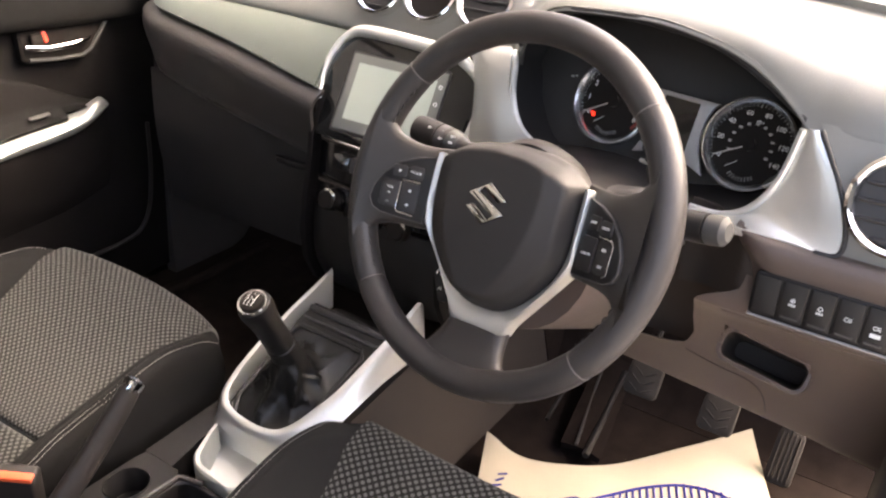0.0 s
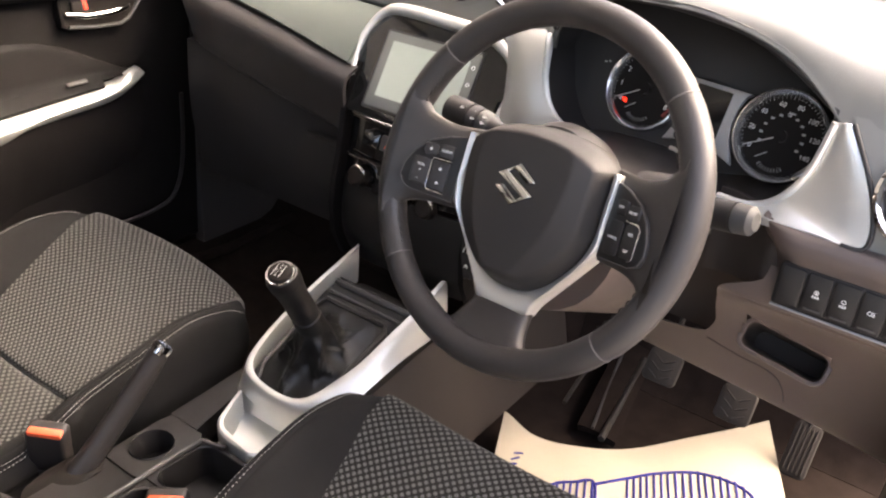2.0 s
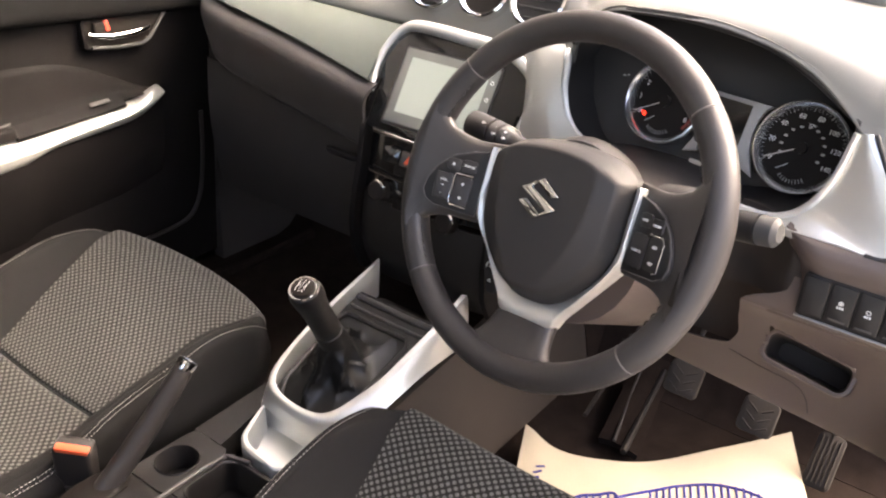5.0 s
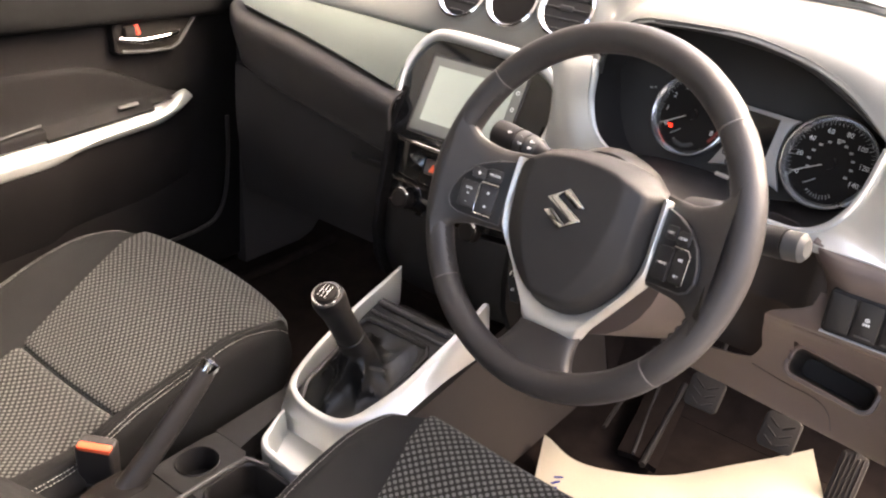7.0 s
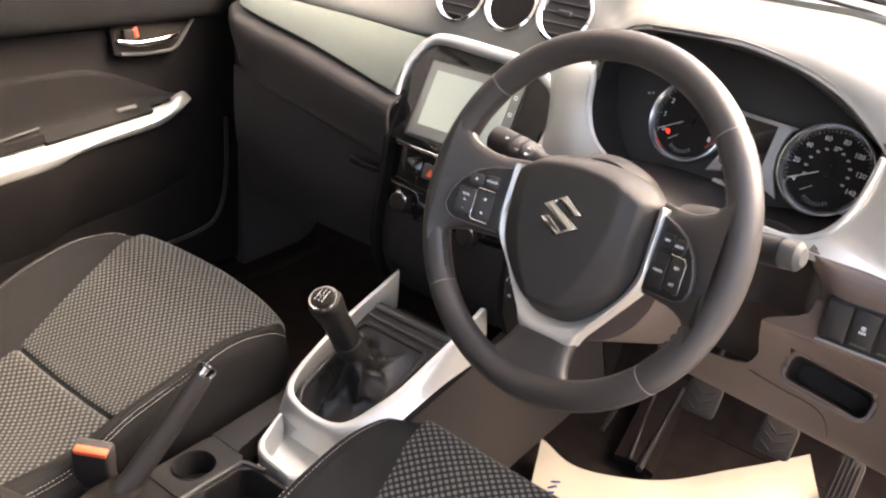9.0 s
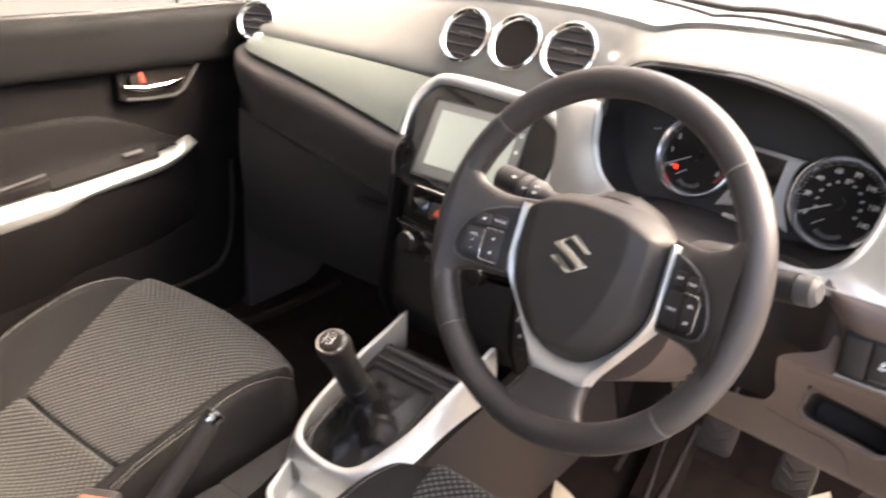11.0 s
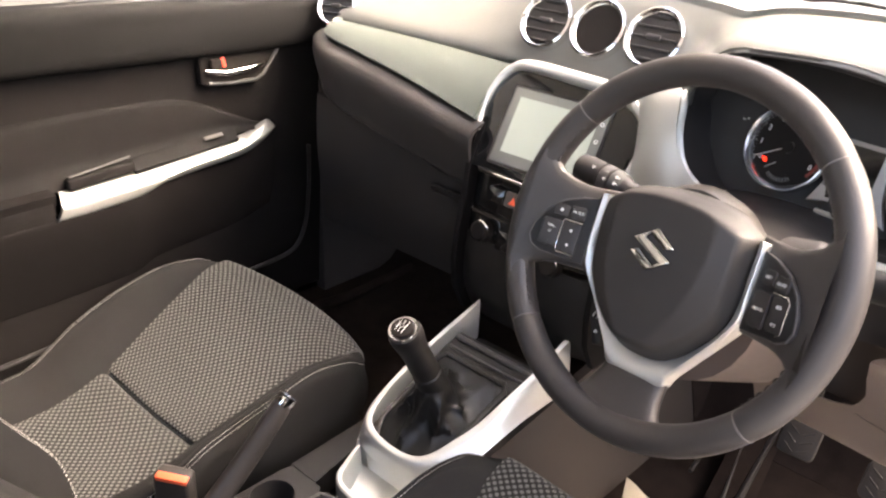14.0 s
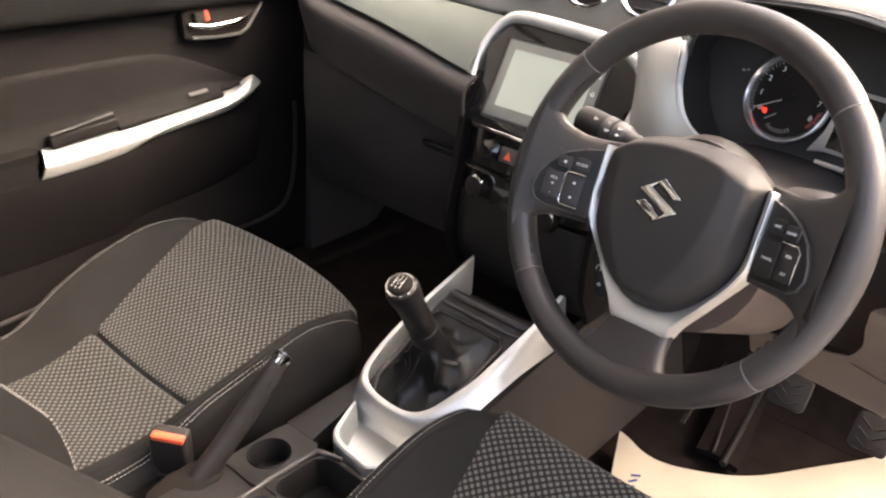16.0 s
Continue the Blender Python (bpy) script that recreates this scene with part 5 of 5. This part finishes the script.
# ---- seats ----
# rows: way back from the front tip, half width of the insert, its height, crest height and half width of the bolster
SEAT = [(-0.040, .165, .135, .110, .176), (-0.036, .176, .180, .155, .194), (-0.022, .185, .213, .192, .212), (0.0, .190, .231, .214, .227), (0.04, .186, .226, .234, .242), (0.10, .178, .203, .240, .247), (0.18, .165, .168, .226, .249), (0.285, .138, .128, .186, .250), (0.40, .118, .105, .125, .250), (0.52, .11, .110, .12, .245)]


def seat_row(d):
    return table(SEAT, d)


def stitches(bm, pts, step=0.0044, size=(0.0030, 0.0005, 0.0005)):
    """A row of short thread stitches along pts."""
    acc = 0.0
    for a, b in zip(pts, pts[1:]):
        seg = (b - a).length
        acc += seg
        if acc >= step:
            acc = 0.0
            m = Matrix.Translation((a + b) / 2) @ (b - a).to_track_quat("X", "Z").to_matrix().to_4x4()
            block(bm, m, size, 0)


def car_seat(cx, y0, label, deep, slim=0.0, wide=0.0):
    seat = thing("car_seat", (cx, y0 - 0.25, 0), label, "car seat", "front seats")

    def at(x, d, z):
        return Vector((cx + x, y0 - d, z))

    def trimmed(d):
        return slim * max(0.36, min(1.0, max(0.0, (d - 0.12) / 0.25)))

    def row(d):
        w, h, c, b = seat_row(d)
        return w + wide * min(1.0, max(0.0, (d + 0.03) / 0.12)), h, c, b

    def fall(d):
        return (0.026 if slim else 0.0) * max(0.0, min(1.0, (0.16 - d) / 0.16)) ** 1.5

    def insert(d0, d1):
        def f(u, v):
            d = lerp(d0, d1, v)
            w, h, c, b = row(d)
            k = 2 * u - 1
            edge = min(v, 1 - v) * (d1 - d0)
            swell = (0.024 if slim else 0.0) * (1 - k * k) * max(0.0, min(1.0, (0.14 - d) / 0.14))
            return at(k * w, d - swell, h - 0.010 * (1 - k * k) + 0.004 * (1 - k ** 8) - 0.006 * max(0, 1 - edge / 0.012) ** 2 * (d > 0.2) - fall(d) * u ** 3)
        return f

    for d0, d1, lab in ((-0.040, 0.283, "dotted grey cloth cushion centre"), (0.287, 0.52, "dotted grey cloth rear cushion panel")):
        bm = bmesh.new()
        sheet(bm, insert(d0, d1), 20, 56 if d0 < 0 else 30, 0.03, (0, 0, -1))
        part("cushion_panel", bm, WEAVE, seat, lab, 70)
    for s in (-1, 1):
        def bol(u, v, s=s):
            d = lerp(-0.040, 0.52, v)
            w, h, c, b = row(d)
            b -= (s > 0) * trimmed(d)
            h, c = (h - fall(d), c - fall(d)) if s > 0 else (h, c)
            p = spline([at(s * (w - 0.002), d, h - 0.004), at(s * lerp(w, b, 0.45), d, lerp(h, c, 0.62)), at(s * lerp(w, b, 0.85), d, c - 0.001), at(s * b, d, c - 0.008), at(s * (b + 0.008), d, c - 0.03), at(s * (b + 0.006), d, lerp(c, 0.05, 0.6)), at(s * (b - 0.006), d, 0.06)], 25)
            return p[min(24, round(u * 24))]

        bm = bmesh.new()
        sheet(bm, bol, 24, 48, 0.012, (-s, 0, -0.2))
        part("bolster", bm, CLOTH, seat, "plain charcoal cloth bolster", 70)
        line = [at(s * (seat_row(d)[3] - 0.003 - (s > 0) * trimmed(d)), d, seat_row(d)[2] - 0.0025 - fall(d) * (s > 0)) for d in (i * 0.002 for i in range(-8, 250))]
        bm = bmesh.new()
        stitches(bm, line)
        stitches(bm, [p + (Vector((s * 0.0045, 0, -0.0042)) if s > 0 else Vector((0.010, 0, 0.0035))) for p in line])
        part("stitching", bm, THREAD, seat, "pale double stitching")
    bm = bmesh.new()
    block(bm, pose(cx, y0 - 0.26, 0.05), (0.40, 0.46, 0.09), 0.02)
    part("base", bm, BLACK, seat, "black seat base")
    # backrest
    BACK = [(0.08, .52), (0.154, .488), (0.24, .500), (0.316, .540), (0.42, .608), (0.52, .678), (0.64, .76), (0.80, .87), (0.84, .90)]

    def rest(z):
        return table(BACK, z)[0] + deep

    bm = bmesh.new()
    sheet(bm, lambda u, v: at(lerp(-0.14, 0.14, u), rest(lerp(0.10, 0.82, v)) + 0.055 + 0.015 * math.sin(math.pi * u), lerp(0.10, 0.82, v)), 12, 24, 0.08, (0, -1, 0))
    part("backrest", bm, WEAVE, seat, "dotted grey cloth backrest centre", 70)
    for s in (-1, 1):
        def side(u, v, s=s):
            z = lerp(0.10, 0.82, v)
            y = rest(z)
            narrow = 0.05 * max(0, (z - 0.5) / 0.32) ** 2 + slim * 0.8 * (s > 0)
            p = spline([at(s * (0.135 - narrow * 0.3), y + 0.06, z), at(s * 0.165, y + 0.02, z), at(s * (0.200 - narrow * 0.4), y, z), at(s * (0.235 - narrow), y + 0.012, z), at(s * (0.250 - narrow), y + 0.06, z), at(s * (0.235 - narrow), y + 0.14, z)], 21)
            return p[min(20, round(u * 20))]

        bm = bmesh.new()
        sheet(bm, side, 20, 24, 0.01, (-s, -0.3, 0))
        part("back_bolster", bm, CLOTH, seat, "plain charcoal backrest bolster", 70)
        for off in (0.47, 0.52) if slim else ():
            line = [Vector(side(off, i / 180)) + Vector((0, 0.0012, 0)) for i in range(181)]
            bm = bmesh.new()
            stitches(bm, line)
            part("stitching", bm, THREAD, seat, "pale stitching")
    return seat


car_seat(-0.770, 0.108, "charcoal cloth front passenger seat with dotted centre", 0.0, 0.055, 0.018)
car_seat(-0.006, 0.050, "charcoal cloth driver's seat with dotted centre", -0.09)

# ---- seat belt buckles ----
for (x, y, z), a, lab in (((-0.552, -.256, .168), 5, "black belt buckle with orange release, beside the passenger seat"), ((-0.337, -.224, .156), -3, "black belt buckle with orange release, beside the driver's seat")):
    bk = thing("belt_buckle", (x, y, 0.06), lab, "buckle", "belt buckles")
    m = pose(x, y, z, 8, a, 35)
    bm = bmesh.new()
    block(bm, m @ pose(0, 0, -0.046), (0.054, 0.030, 0.092), 0.006, 3)
    block(bm, m @ pose(0, 0, -0.105), (0.046, 0.026, 0.06), 0.004, 2)
    block(bm, m @ pose(0, 0, -0.078), (0.058, 0.034, 0.004), 0.001, 1)
    part("housing", bm, BLACK, bk, "black plastic housing")
    bm = bmesh.new()
    block(bm, m @ pose(0.001, -0.0080, -0.0030), (0.048, 0.0135, 0.010), 0.003, 2)
    part("release_button", bm, ORANGE, bk, "orange release button")

# ---- passenger door ----
door = thing("door_1", (-1.08, 0.0, 0.05), "dark grey car door lining with silver armrest trim, shut", "car door", kind="structure")
XD = -1.06


def belt(y):
    return 0.621 - 0.022 * (y + 0.234) / 0.609


bm = bmesh.new()
sheet(bm, lambda u, v: (XD - 0.012 - 0.02 * (1 - v) + 0.006 * math.sin(math.pi * v), lerp(-0.95, 0.50, u), lerp(0.02, belt(lerp(-0.95, 0.5, u)) + 0.004, v)), 30, 20, 0.03)
part("lining", bm, DOOR, door, "dark grained door lining", 60)


def upper(u, v):
    y = lerp(-0.95, 0.52, u)
    b = belt(y)
    p = spline([(XD - 0.02, y, b + 0.001), (XD + 0.010, y, b + 0.004), (XD + 0.024, y, b + 0.02), (XD + 0.032, y, b + 0.065), (XD + 0.030, y, b + 0.098), (XD + 0.012, y, b + 0.110), (XD - 0.03, y, b + 0.110)], 25)
    return p[min(24, round(v * 24))]


bm = bmesh.new()
sheet(bm, upper, 30, 24, 0.01, (-1, 0, 0))
part("upper_lining", bm, UPPER, door, "softly grained upper lining", 60)
# padded insert over the armrest
IT = [(-0.95, .545), (-0.40, .547), (-0.20, .547), (-0.05, .545), (0.07, .540), (0.14, .522), (0.21, .488), (0.262, .462), (0.305, .448)]
IB = [(-0.95, .405), (-0.40, .412), (-0.16, .424), (-0.05, .430), (0.05, .436), (0.14, .446), (0.21, .452), (0.262, .452), (0.305, .446)]
it, ib = spline([(0, a, b) for a, b in IT], 61), spline([(0, a, b) for a, b in IB], 61)


def insert(u, v):
    i = min(60, round(u * 60))
    a, b = it[i], ib[i]
    out = table([(0, -0.010), (0.04, -0.004), (0.3, 0.000), (0.7, 0.004), (0.85, 0.011), (1.0, 0.024)], v)[0] * table([(0, 1), (0.85, 1), (1.0, 0.35)], u)[0]
    return (XD - 0.004 + out, lerp(a.y, b.y, v), lerp(a.z, b.z, v))


bm = bmesh.new()
sheet(bm, insert, 60, 16, 0.012, (-1, 0, 0))
part("armrest_pad", bm, DOOR, door, "padded dark insert above the armrest", 60)
# silver armrest trim, wider at the rear
AT = [(-.158, .425), (-.05, .427), (.05, .432), (.15, .440), (.225, .446), (.274, .459), (.304, .455)]
AB = [(-.174, .374), (-.10, .375), (-.02, .381), (.025, .395), (.12, .404), (.22, .412), (.299, .437)]
at_, ab_ = spline([(0, a, b) for a, b in AT], 61), spline([(0, a, b) for a, b in AB], 61)


def trim(u, v):
    i = min(60, round(u * 60))
    a, b = at_[i], ab_[i]
    x = XD + 0.040 - 0.030 * max(0, (u - 0.7) / 0.3) ** 2
    rows = [(0.0, -0.022, 0.0), (0.10, -0.012, 0.10), (0.42, 0.004, 0.44), (0.48, 0.005, 0.50), (0.54, 0.0045, 0.55), (0.92, -0.004, 0.94), (1.0, -0.012, 1.0)]
    dx, f = table(rows, v)
    return (x + dx, lerp(a.y, b.y, f), lerp(a.z, b.z, f))


bm = bmesh.new()
sheet(bm, trim, 60, 16, 0.008, (-1, 0, 0))
part("armrest_trim", bm, SILVER, door, "satin silver armrest trim", 60)
# armrest body below and behind the trim
bm = bmesh.new()


def under(u, v):
    y = lerp(-0.95, 0.30, u)
    zt = table([(-0.95, .372), (-0.172, .379), (-0.02, .386), (0.025, .404), (0.2, .418), (0.30, .44)], y)[0]
    k = 1 - 0.8 * max(0, (u - 0.75) / 0.25) ** 2
    p = spline([(XD + 0.034 * k, y, zt + 0.004), (XD + 0.034 * k, y, zt - 0.010), (XD + 0.024 * k, y, zt - 0.05), (XD + 0.004 * k, y, zt - 0.11), (XD - 0.020, y, zt - 0.18)], 17)
    return p[min(16, round(v * 16))]


sheet(bm, under, 110, 16, 0.01, (-1, 0, 0))
part("armrest", bm, DOOR, door, "dark armrest underside", 60)
bm = bmesh.new()
sheet(bm, lambda u, v: (lerp(XD + 0.01, XD + 0.040, u), lerp(-0.95, -0.172, v), lerp(.416, .431, v) - 0.004 * u * u), 6, 10, 0.02)
part("armrest_top", bm, DOOR, door, "padded armrest top")
bm = bmesh.new()
sheet(bm, lambda u, v: (XD + 0.034 + 0.003 * math.sin(math.pi * v), lerp(-0.95, -0.176, u), lerp(lerp(.370, .378, u), lerp(.410, .428, u), v)), 8, 6, 0.012, (-1, 0, 0))
part("armrest_side", bm, DOOR, door, "dark armrest side", 60)
# pull cup and window switch
bm = bmesh.new()
block(bm, pose(XD + 0.022, -0.082, .437, 4), (0.020, 0.125, 0.022), 0.005, 3)
cup = part("pull_cup", bm, DOOR, door, "black pull cup")
bm = bmesh.new()
tube(bm, [(XD + 0.026, -0.140, .447), (XD + 0.026, -0.082, .453), (XD + 0.024, -0.025, .459)], 0.0022, 8)
part("lip", bm, DARK, cup)
bm = bmesh.new()
sheet(bm, lambda u, v: (lerp(XD + 0.012, XD + 0.034, u), lerp(-0.02, 0.20, v), lerp(.432, .447, v) + 0.018 * (1 - u)), 4, 10, 0.02)
sp = part("switch_plate", bm, DOOR, door, "black window switch plate")
bm = bmesh.new()
block(bm, pose(XD + 0.026, 0.148, .460, 4, 30, 0), (0.008, 0.040, 0.003), 0.001)
part("window_switch", bm, DARK, sp)
# inner handle
hm = face_at((XD + 0.000, 0.232, .580), (1, 0, 0.05))
REC = [(-0.083, 0.022), (-0.076, 0.031), (0.092, 0.029), (0.098, 0.024), (0.054, -0.024), (0.036, -0.033), (-0.070, -0.027), (-0.082, -0.020)]
bm = bmesh.new()
prism(bm, hm, [(x * 1.06, y * 1.10) for x, y in REC], -0.012, 0.004, 0.003)
rec = part("handle_surround", bm, DOOR, door, "dark handle surround")
bm = bmesh.new()
prism(bm, hm, REC, 0.0, 0.0048)
part("recess", bm, FACE, rec, "black recess")
bm = bmesh.new()
tube(bm, [hm @ Vector(p) for p in ((-0.078, 0.001, 0.008), (-0.04, -0.006, 0.017), (0.01, -0.005, 0.019), (0.046, -0.001, 0.014), (0.054, 0.002, 0.008))], [0.0045, 0.0052, 0.0052, 0.0045, 0.003], 12, flat=0.7)
part("handle", bm, CHROME, rec, "chrome door handle")
bm = bmesh.new()
tube(bm, [hm @ Vector(p) for p in ((-0.074, -0.023, 0.006), (-0.02, -0.029, 0.007), (0.034, -0.030, 0.007), (0.052, -0.022, 0.007), (0.094, 0.025, 0.006))], 0.0035, 8)
part("handle_lip", bm, TIP, rec, "grey satin lower lip")
bm = bmesh.new()
block(bm, hm @ pose(-0.055, 0.012, 0.008), (0.024, 0.022, 0.010), 0.004, 3)
lk = part("lock_knob", bm, FACE, rec, "black lock knob")
bm = bmesh.new()
block(bm, hm @ pose(-0.038, 0.014, 0.007, 0, 0, 12), (0.009, 0.020, 0.006), 0.002, 2)
part("lock_mark", bm, REDPL, lk, "red unlocked mark")
# map pocket outline
PK = [(-0.70, .10), (-0.2, .125), (0.05, .130), (0.23, .134), (0.305, .138), (0.352, .153), (0.380, .203), (0.393, .290), (0.396, .382)]
bm = bmesh.new()
pk = spline([(XD + 0.002, a, b) for a, b in PK], 60)
tube(bm, pk, 0.0045, 8, flat=1.0)
part("pocket_edge", bm, BLACK, door, "moulded pocket edge")
bm = bmesh.new()
sheet(bm, lambda u, v: (XD + 0.004 + 0.10 * v, lerp(-0.95, 0.42, u), lerp(0.722, 1.20, v)), 6, 6, 0.004)
pane = part("window_pane", bm, GLASS, door, "clear side window glass")
pane.visible_shadow = False
bm = bmesh.new()
tube(bm, [(XD - 0.0, -0.95, .728), (XD - 0.0, 0.0, .722), (XD, 0.45, .712)], 0.006, 8)
part("window_seal", bm, BLACK, door)
bm = bmesh.new()
sheet(bm, lambda u, v: (XD - 0.01, lerp(0.44, 0.86, u), lerp(0.0, 0.66, v)), 6, 6, 0.03)
solid("kick_panel", bm, DARK, "black side panel of the passenger footwell", "side panel", kind="structure")
# blocks added behind the lining to close a daylight gap
bm = bmesh.new()
block(bm, pose(-1.127, -0.20, 0.04), (0.05, 1.42, 0.15), 0.006, 1)
block(bm, pose(-1.127, 0.43, 0.335), (0.05, 0.18, 0.74), 0.006, 1)
solid("sill_light_stop", bm, BLACK, "black sill and pillar blocks added to stop daylight behind the passenger door", "sill", kind="structure")
bm = bmesh.new()
tube(bm, [(-1.0, .30, .02), (-0.98, .44, .02), (-0.93, .60, .06)], 0.012, 8)
solid("sill_trim", bm, CARPET, "dark plastic sill trim strip in the passenger footwell", "sill trim", kind="structure")

# ---- driver's footwell ----
bm = bmesh.new()
sheet(bm, lambda u, v: (lerp(-0.262, -0.20, 1 - v) + 0.0 * u, lerp(-0.1, 0.62, u), lerp(0.0, lerp(.16, .262, u), v)), 10, 6, -0.02)
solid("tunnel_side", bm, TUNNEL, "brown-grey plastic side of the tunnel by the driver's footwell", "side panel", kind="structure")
# tunnel side continued in carpet black to paint the footwell's shade
bm = bmesh.new()
sheet(bm, lambda u, v: (lerp(-0.262, -0.20, 1 - v), lerp(0.624, 0.82, u), lerp(0.0, lerp(.262, .30, u), v)), 10, 6, -0.02)
solid("tunnel_front_shade", bm, CARPET, "forward tunnel side, footwell shade painted in as carpet black", "carpet", kind="structure")
bm = bmesh.new()
sheet(bm, lambda u, v: (lerp(-0.105, -0.030, u) + 0.05 * (1 - v), lerp(.42, .69, v), .022 + .02 * v + 0.006 * math.sin(math.pi * u)), 8, 10, 0.012)
rest = solid("footrest", bm, CARPET, "black carpeted footrest beside the clutch pedal", "footrest", (-0.075, .6, .0))
for pts, r, lab in (([(-.089, .69, .05), (-.058, .55, .034), (-.026, .421, .030)], .0028, "worn grey piping"), ([(-.039, .66, .042), (-.020, .53, .032), (-.001, .404, .030)], .006, "black rubber edge"), ([(-.118, .66, .04), (-.112, .55, .034), (-.099, .45, .030)], .004, "black rubber edge")):
    bm = bmesh.new()
    tube(bm, spline(pts, 12), r, 8)
    part("piping", bm, DARK if r < .003 else BLACK, rest, lab)


def pedal(x, y, z, w, h, tilt, label, long=False):
    p = thing("pedal", (x, y + 0.08, z), label, "pedal", "foot pedals")
    m = face_at((x, y, z), (0, -math.cos(radians(tilt)), math.sin(radians(tilt))))
    bm = bmesh.new()
    prism(bm, m, rounded(w, h, 0.010), -0.012, 0.0, 0.003)
    pad = part("pad", bm, PEDAL, p, "worn grey-brown rubber pad")
    if long:
        for i in range(5):
            bm = bmesh.new()
            block(bm, m @ pose(lerp(-0.34, 0.34, i / 4) * w, 0, 0.001), (0.003, h * 0.86, 0.0025), 0.001, 1)
            part("rib", bm, PEDAL, pad)
    else:
        for i in range(3):
            for s in (-1, 1):
                bm = bmesh.new()
                block(bm, m @ pose(s * w * 0.2, lerp(-0.30, 0.22, i / 2) * h, 0.0004, 0, 0, s * 32), (w * 0.36, 0.0030, 0.0022), 0.001, 1)
                part("rib", bm, PEDAL, pad)
    bm = bmesh.new()
    tube(bm, [m @ Vector((0, h * 0.2, -0.01)), Vector((x, y + 0.09, z + 0.12)), Vector((x, y + 0.13, z + 0.26))], 0.009, 8, flat=0.5)
    part("arm", bm, BLACK, p)


pedal(0.044, .500, .153, 0.058, 0.058, 35, "clutch pedal with worn grey rubber pad")
pedal(0.174, .505, .137, 0.058, 0.060, 35, "brake pedal with worn grey rubber pad")
pedal(0.283, .560, .068, 0.043, 0.095, 40, "long accelerator pedal with ribbed rubber pad", True)

# ---- paper mat ----
mat_ = thing("paper_mat", (0.05, .40, .02), "brown paper floor mat printed with a blue shoe outline", "paper mat")
EDGE = spline([(-0.165, .352, 0), (-0.100, .339, 0), (-0.026, .364, 0), (0.048, .430, 0), (0.129, .537, 0), (0.211, .650, 0)], 401)
PY = Vector((.15, -.33, 0))


def paper(u, v, up=0.0):
    p = EDGE[max(0, min(400, round(u * 400)))] + PY * v
    z = .024 + .010 * math.exp(-(u / 0.14) ** 2) + .008 * math.exp(-((u - 1.0) / 0.22) ** 2) + .003 * math.sin(7 * u + 3 * v) + .0015 * math.sin(19 * u - 8 * v)
    return Vector((p.x, p.y, z + up))


bm = bmesh.new()
sheet(bm, lambda u, v: paper(u, v), 40, 24, 0.0008, (0, 0, -1))
part("sheet", bm, PAPER, mat_, "creased brown paper", 60)


FORE = [(0.474, .240), (0.495, .235), (0.582, .208), (0.668, .199), (0.772, .257), (0.862, .378), (0.91, .49), (0.912, .561), (0.90, .68), (0.82, .80), (0.70, .78), (0.60, .70), (0.53, .60)]
HEEL = [(0.485, .40), (0.472, .226), (0.40, .232), (0.34, .256), (0.295, .331), (0.27, .45), (0.29, .56), (0.36, .64), (0.44, .64), (0.50, .60)]
for nm, ln in (("sole_outline", FORE), ("heel_outline", HEEL)):
    bm = bmesh.new()
    pts = spline([(a, b, 0) for a, b in ln], 60)
    tube(bm, [paper(p.x, p.y, 0.0004) for p in pts], 0.0028, 6, flat=1.0)
    part(nm, bm, INK, mat_)
bm = bmesh.new()
for k in range(17):
    u = lerp(0.585, 0.895, k / 16)
    ys = [p for p in spline([(a, b, 0) for a, b in FORE], 200) if abs(p.x - u) < 0.01]
    if ys:
        lo_, hi_ = min(p.y for p in ys), max(p.y for p in ys)
        if hi_ - lo_ > 0.02:
            tube(bm, [paper(u + 0.0 * (i / 8), lerp(lo_, hi_, i / 8), 0.0006) for i in range(9)], 0.0021, 5)
for k in range(8):
    u = lerp(0.29, 0.47, k / 7)
    ys = [p for p in spline([(a, b, 0) for a, b in HEEL], 200) if abs(p.x - u) < 0.01]
    if ys:
        lo_, hi_ = min(p.y for p in ys), max(p.y for p in ys)
        if hi_ - lo_ > 0.02:
            tube(bm, [paper(u, lerp(lo_, hi_, i / 8), 0.0006) for i in range(9)], 0.0021, 5)
part("sole_stripes", bm, INK, mat_)
bm = bmesh.new()
for k in range(6):
    q = paper(0.145 - 0.012 * k, .19 + .045 * k, 0.0006)
    block(bm, Matrix.Translation(q) @ pose(0, 0, 0, 0, 0, 40 + 18 * (k % 2)), (0.016, 0.004, 0.0006), 0)
part("printed_marks", bm, INK, mat_, "small blue printed marks")
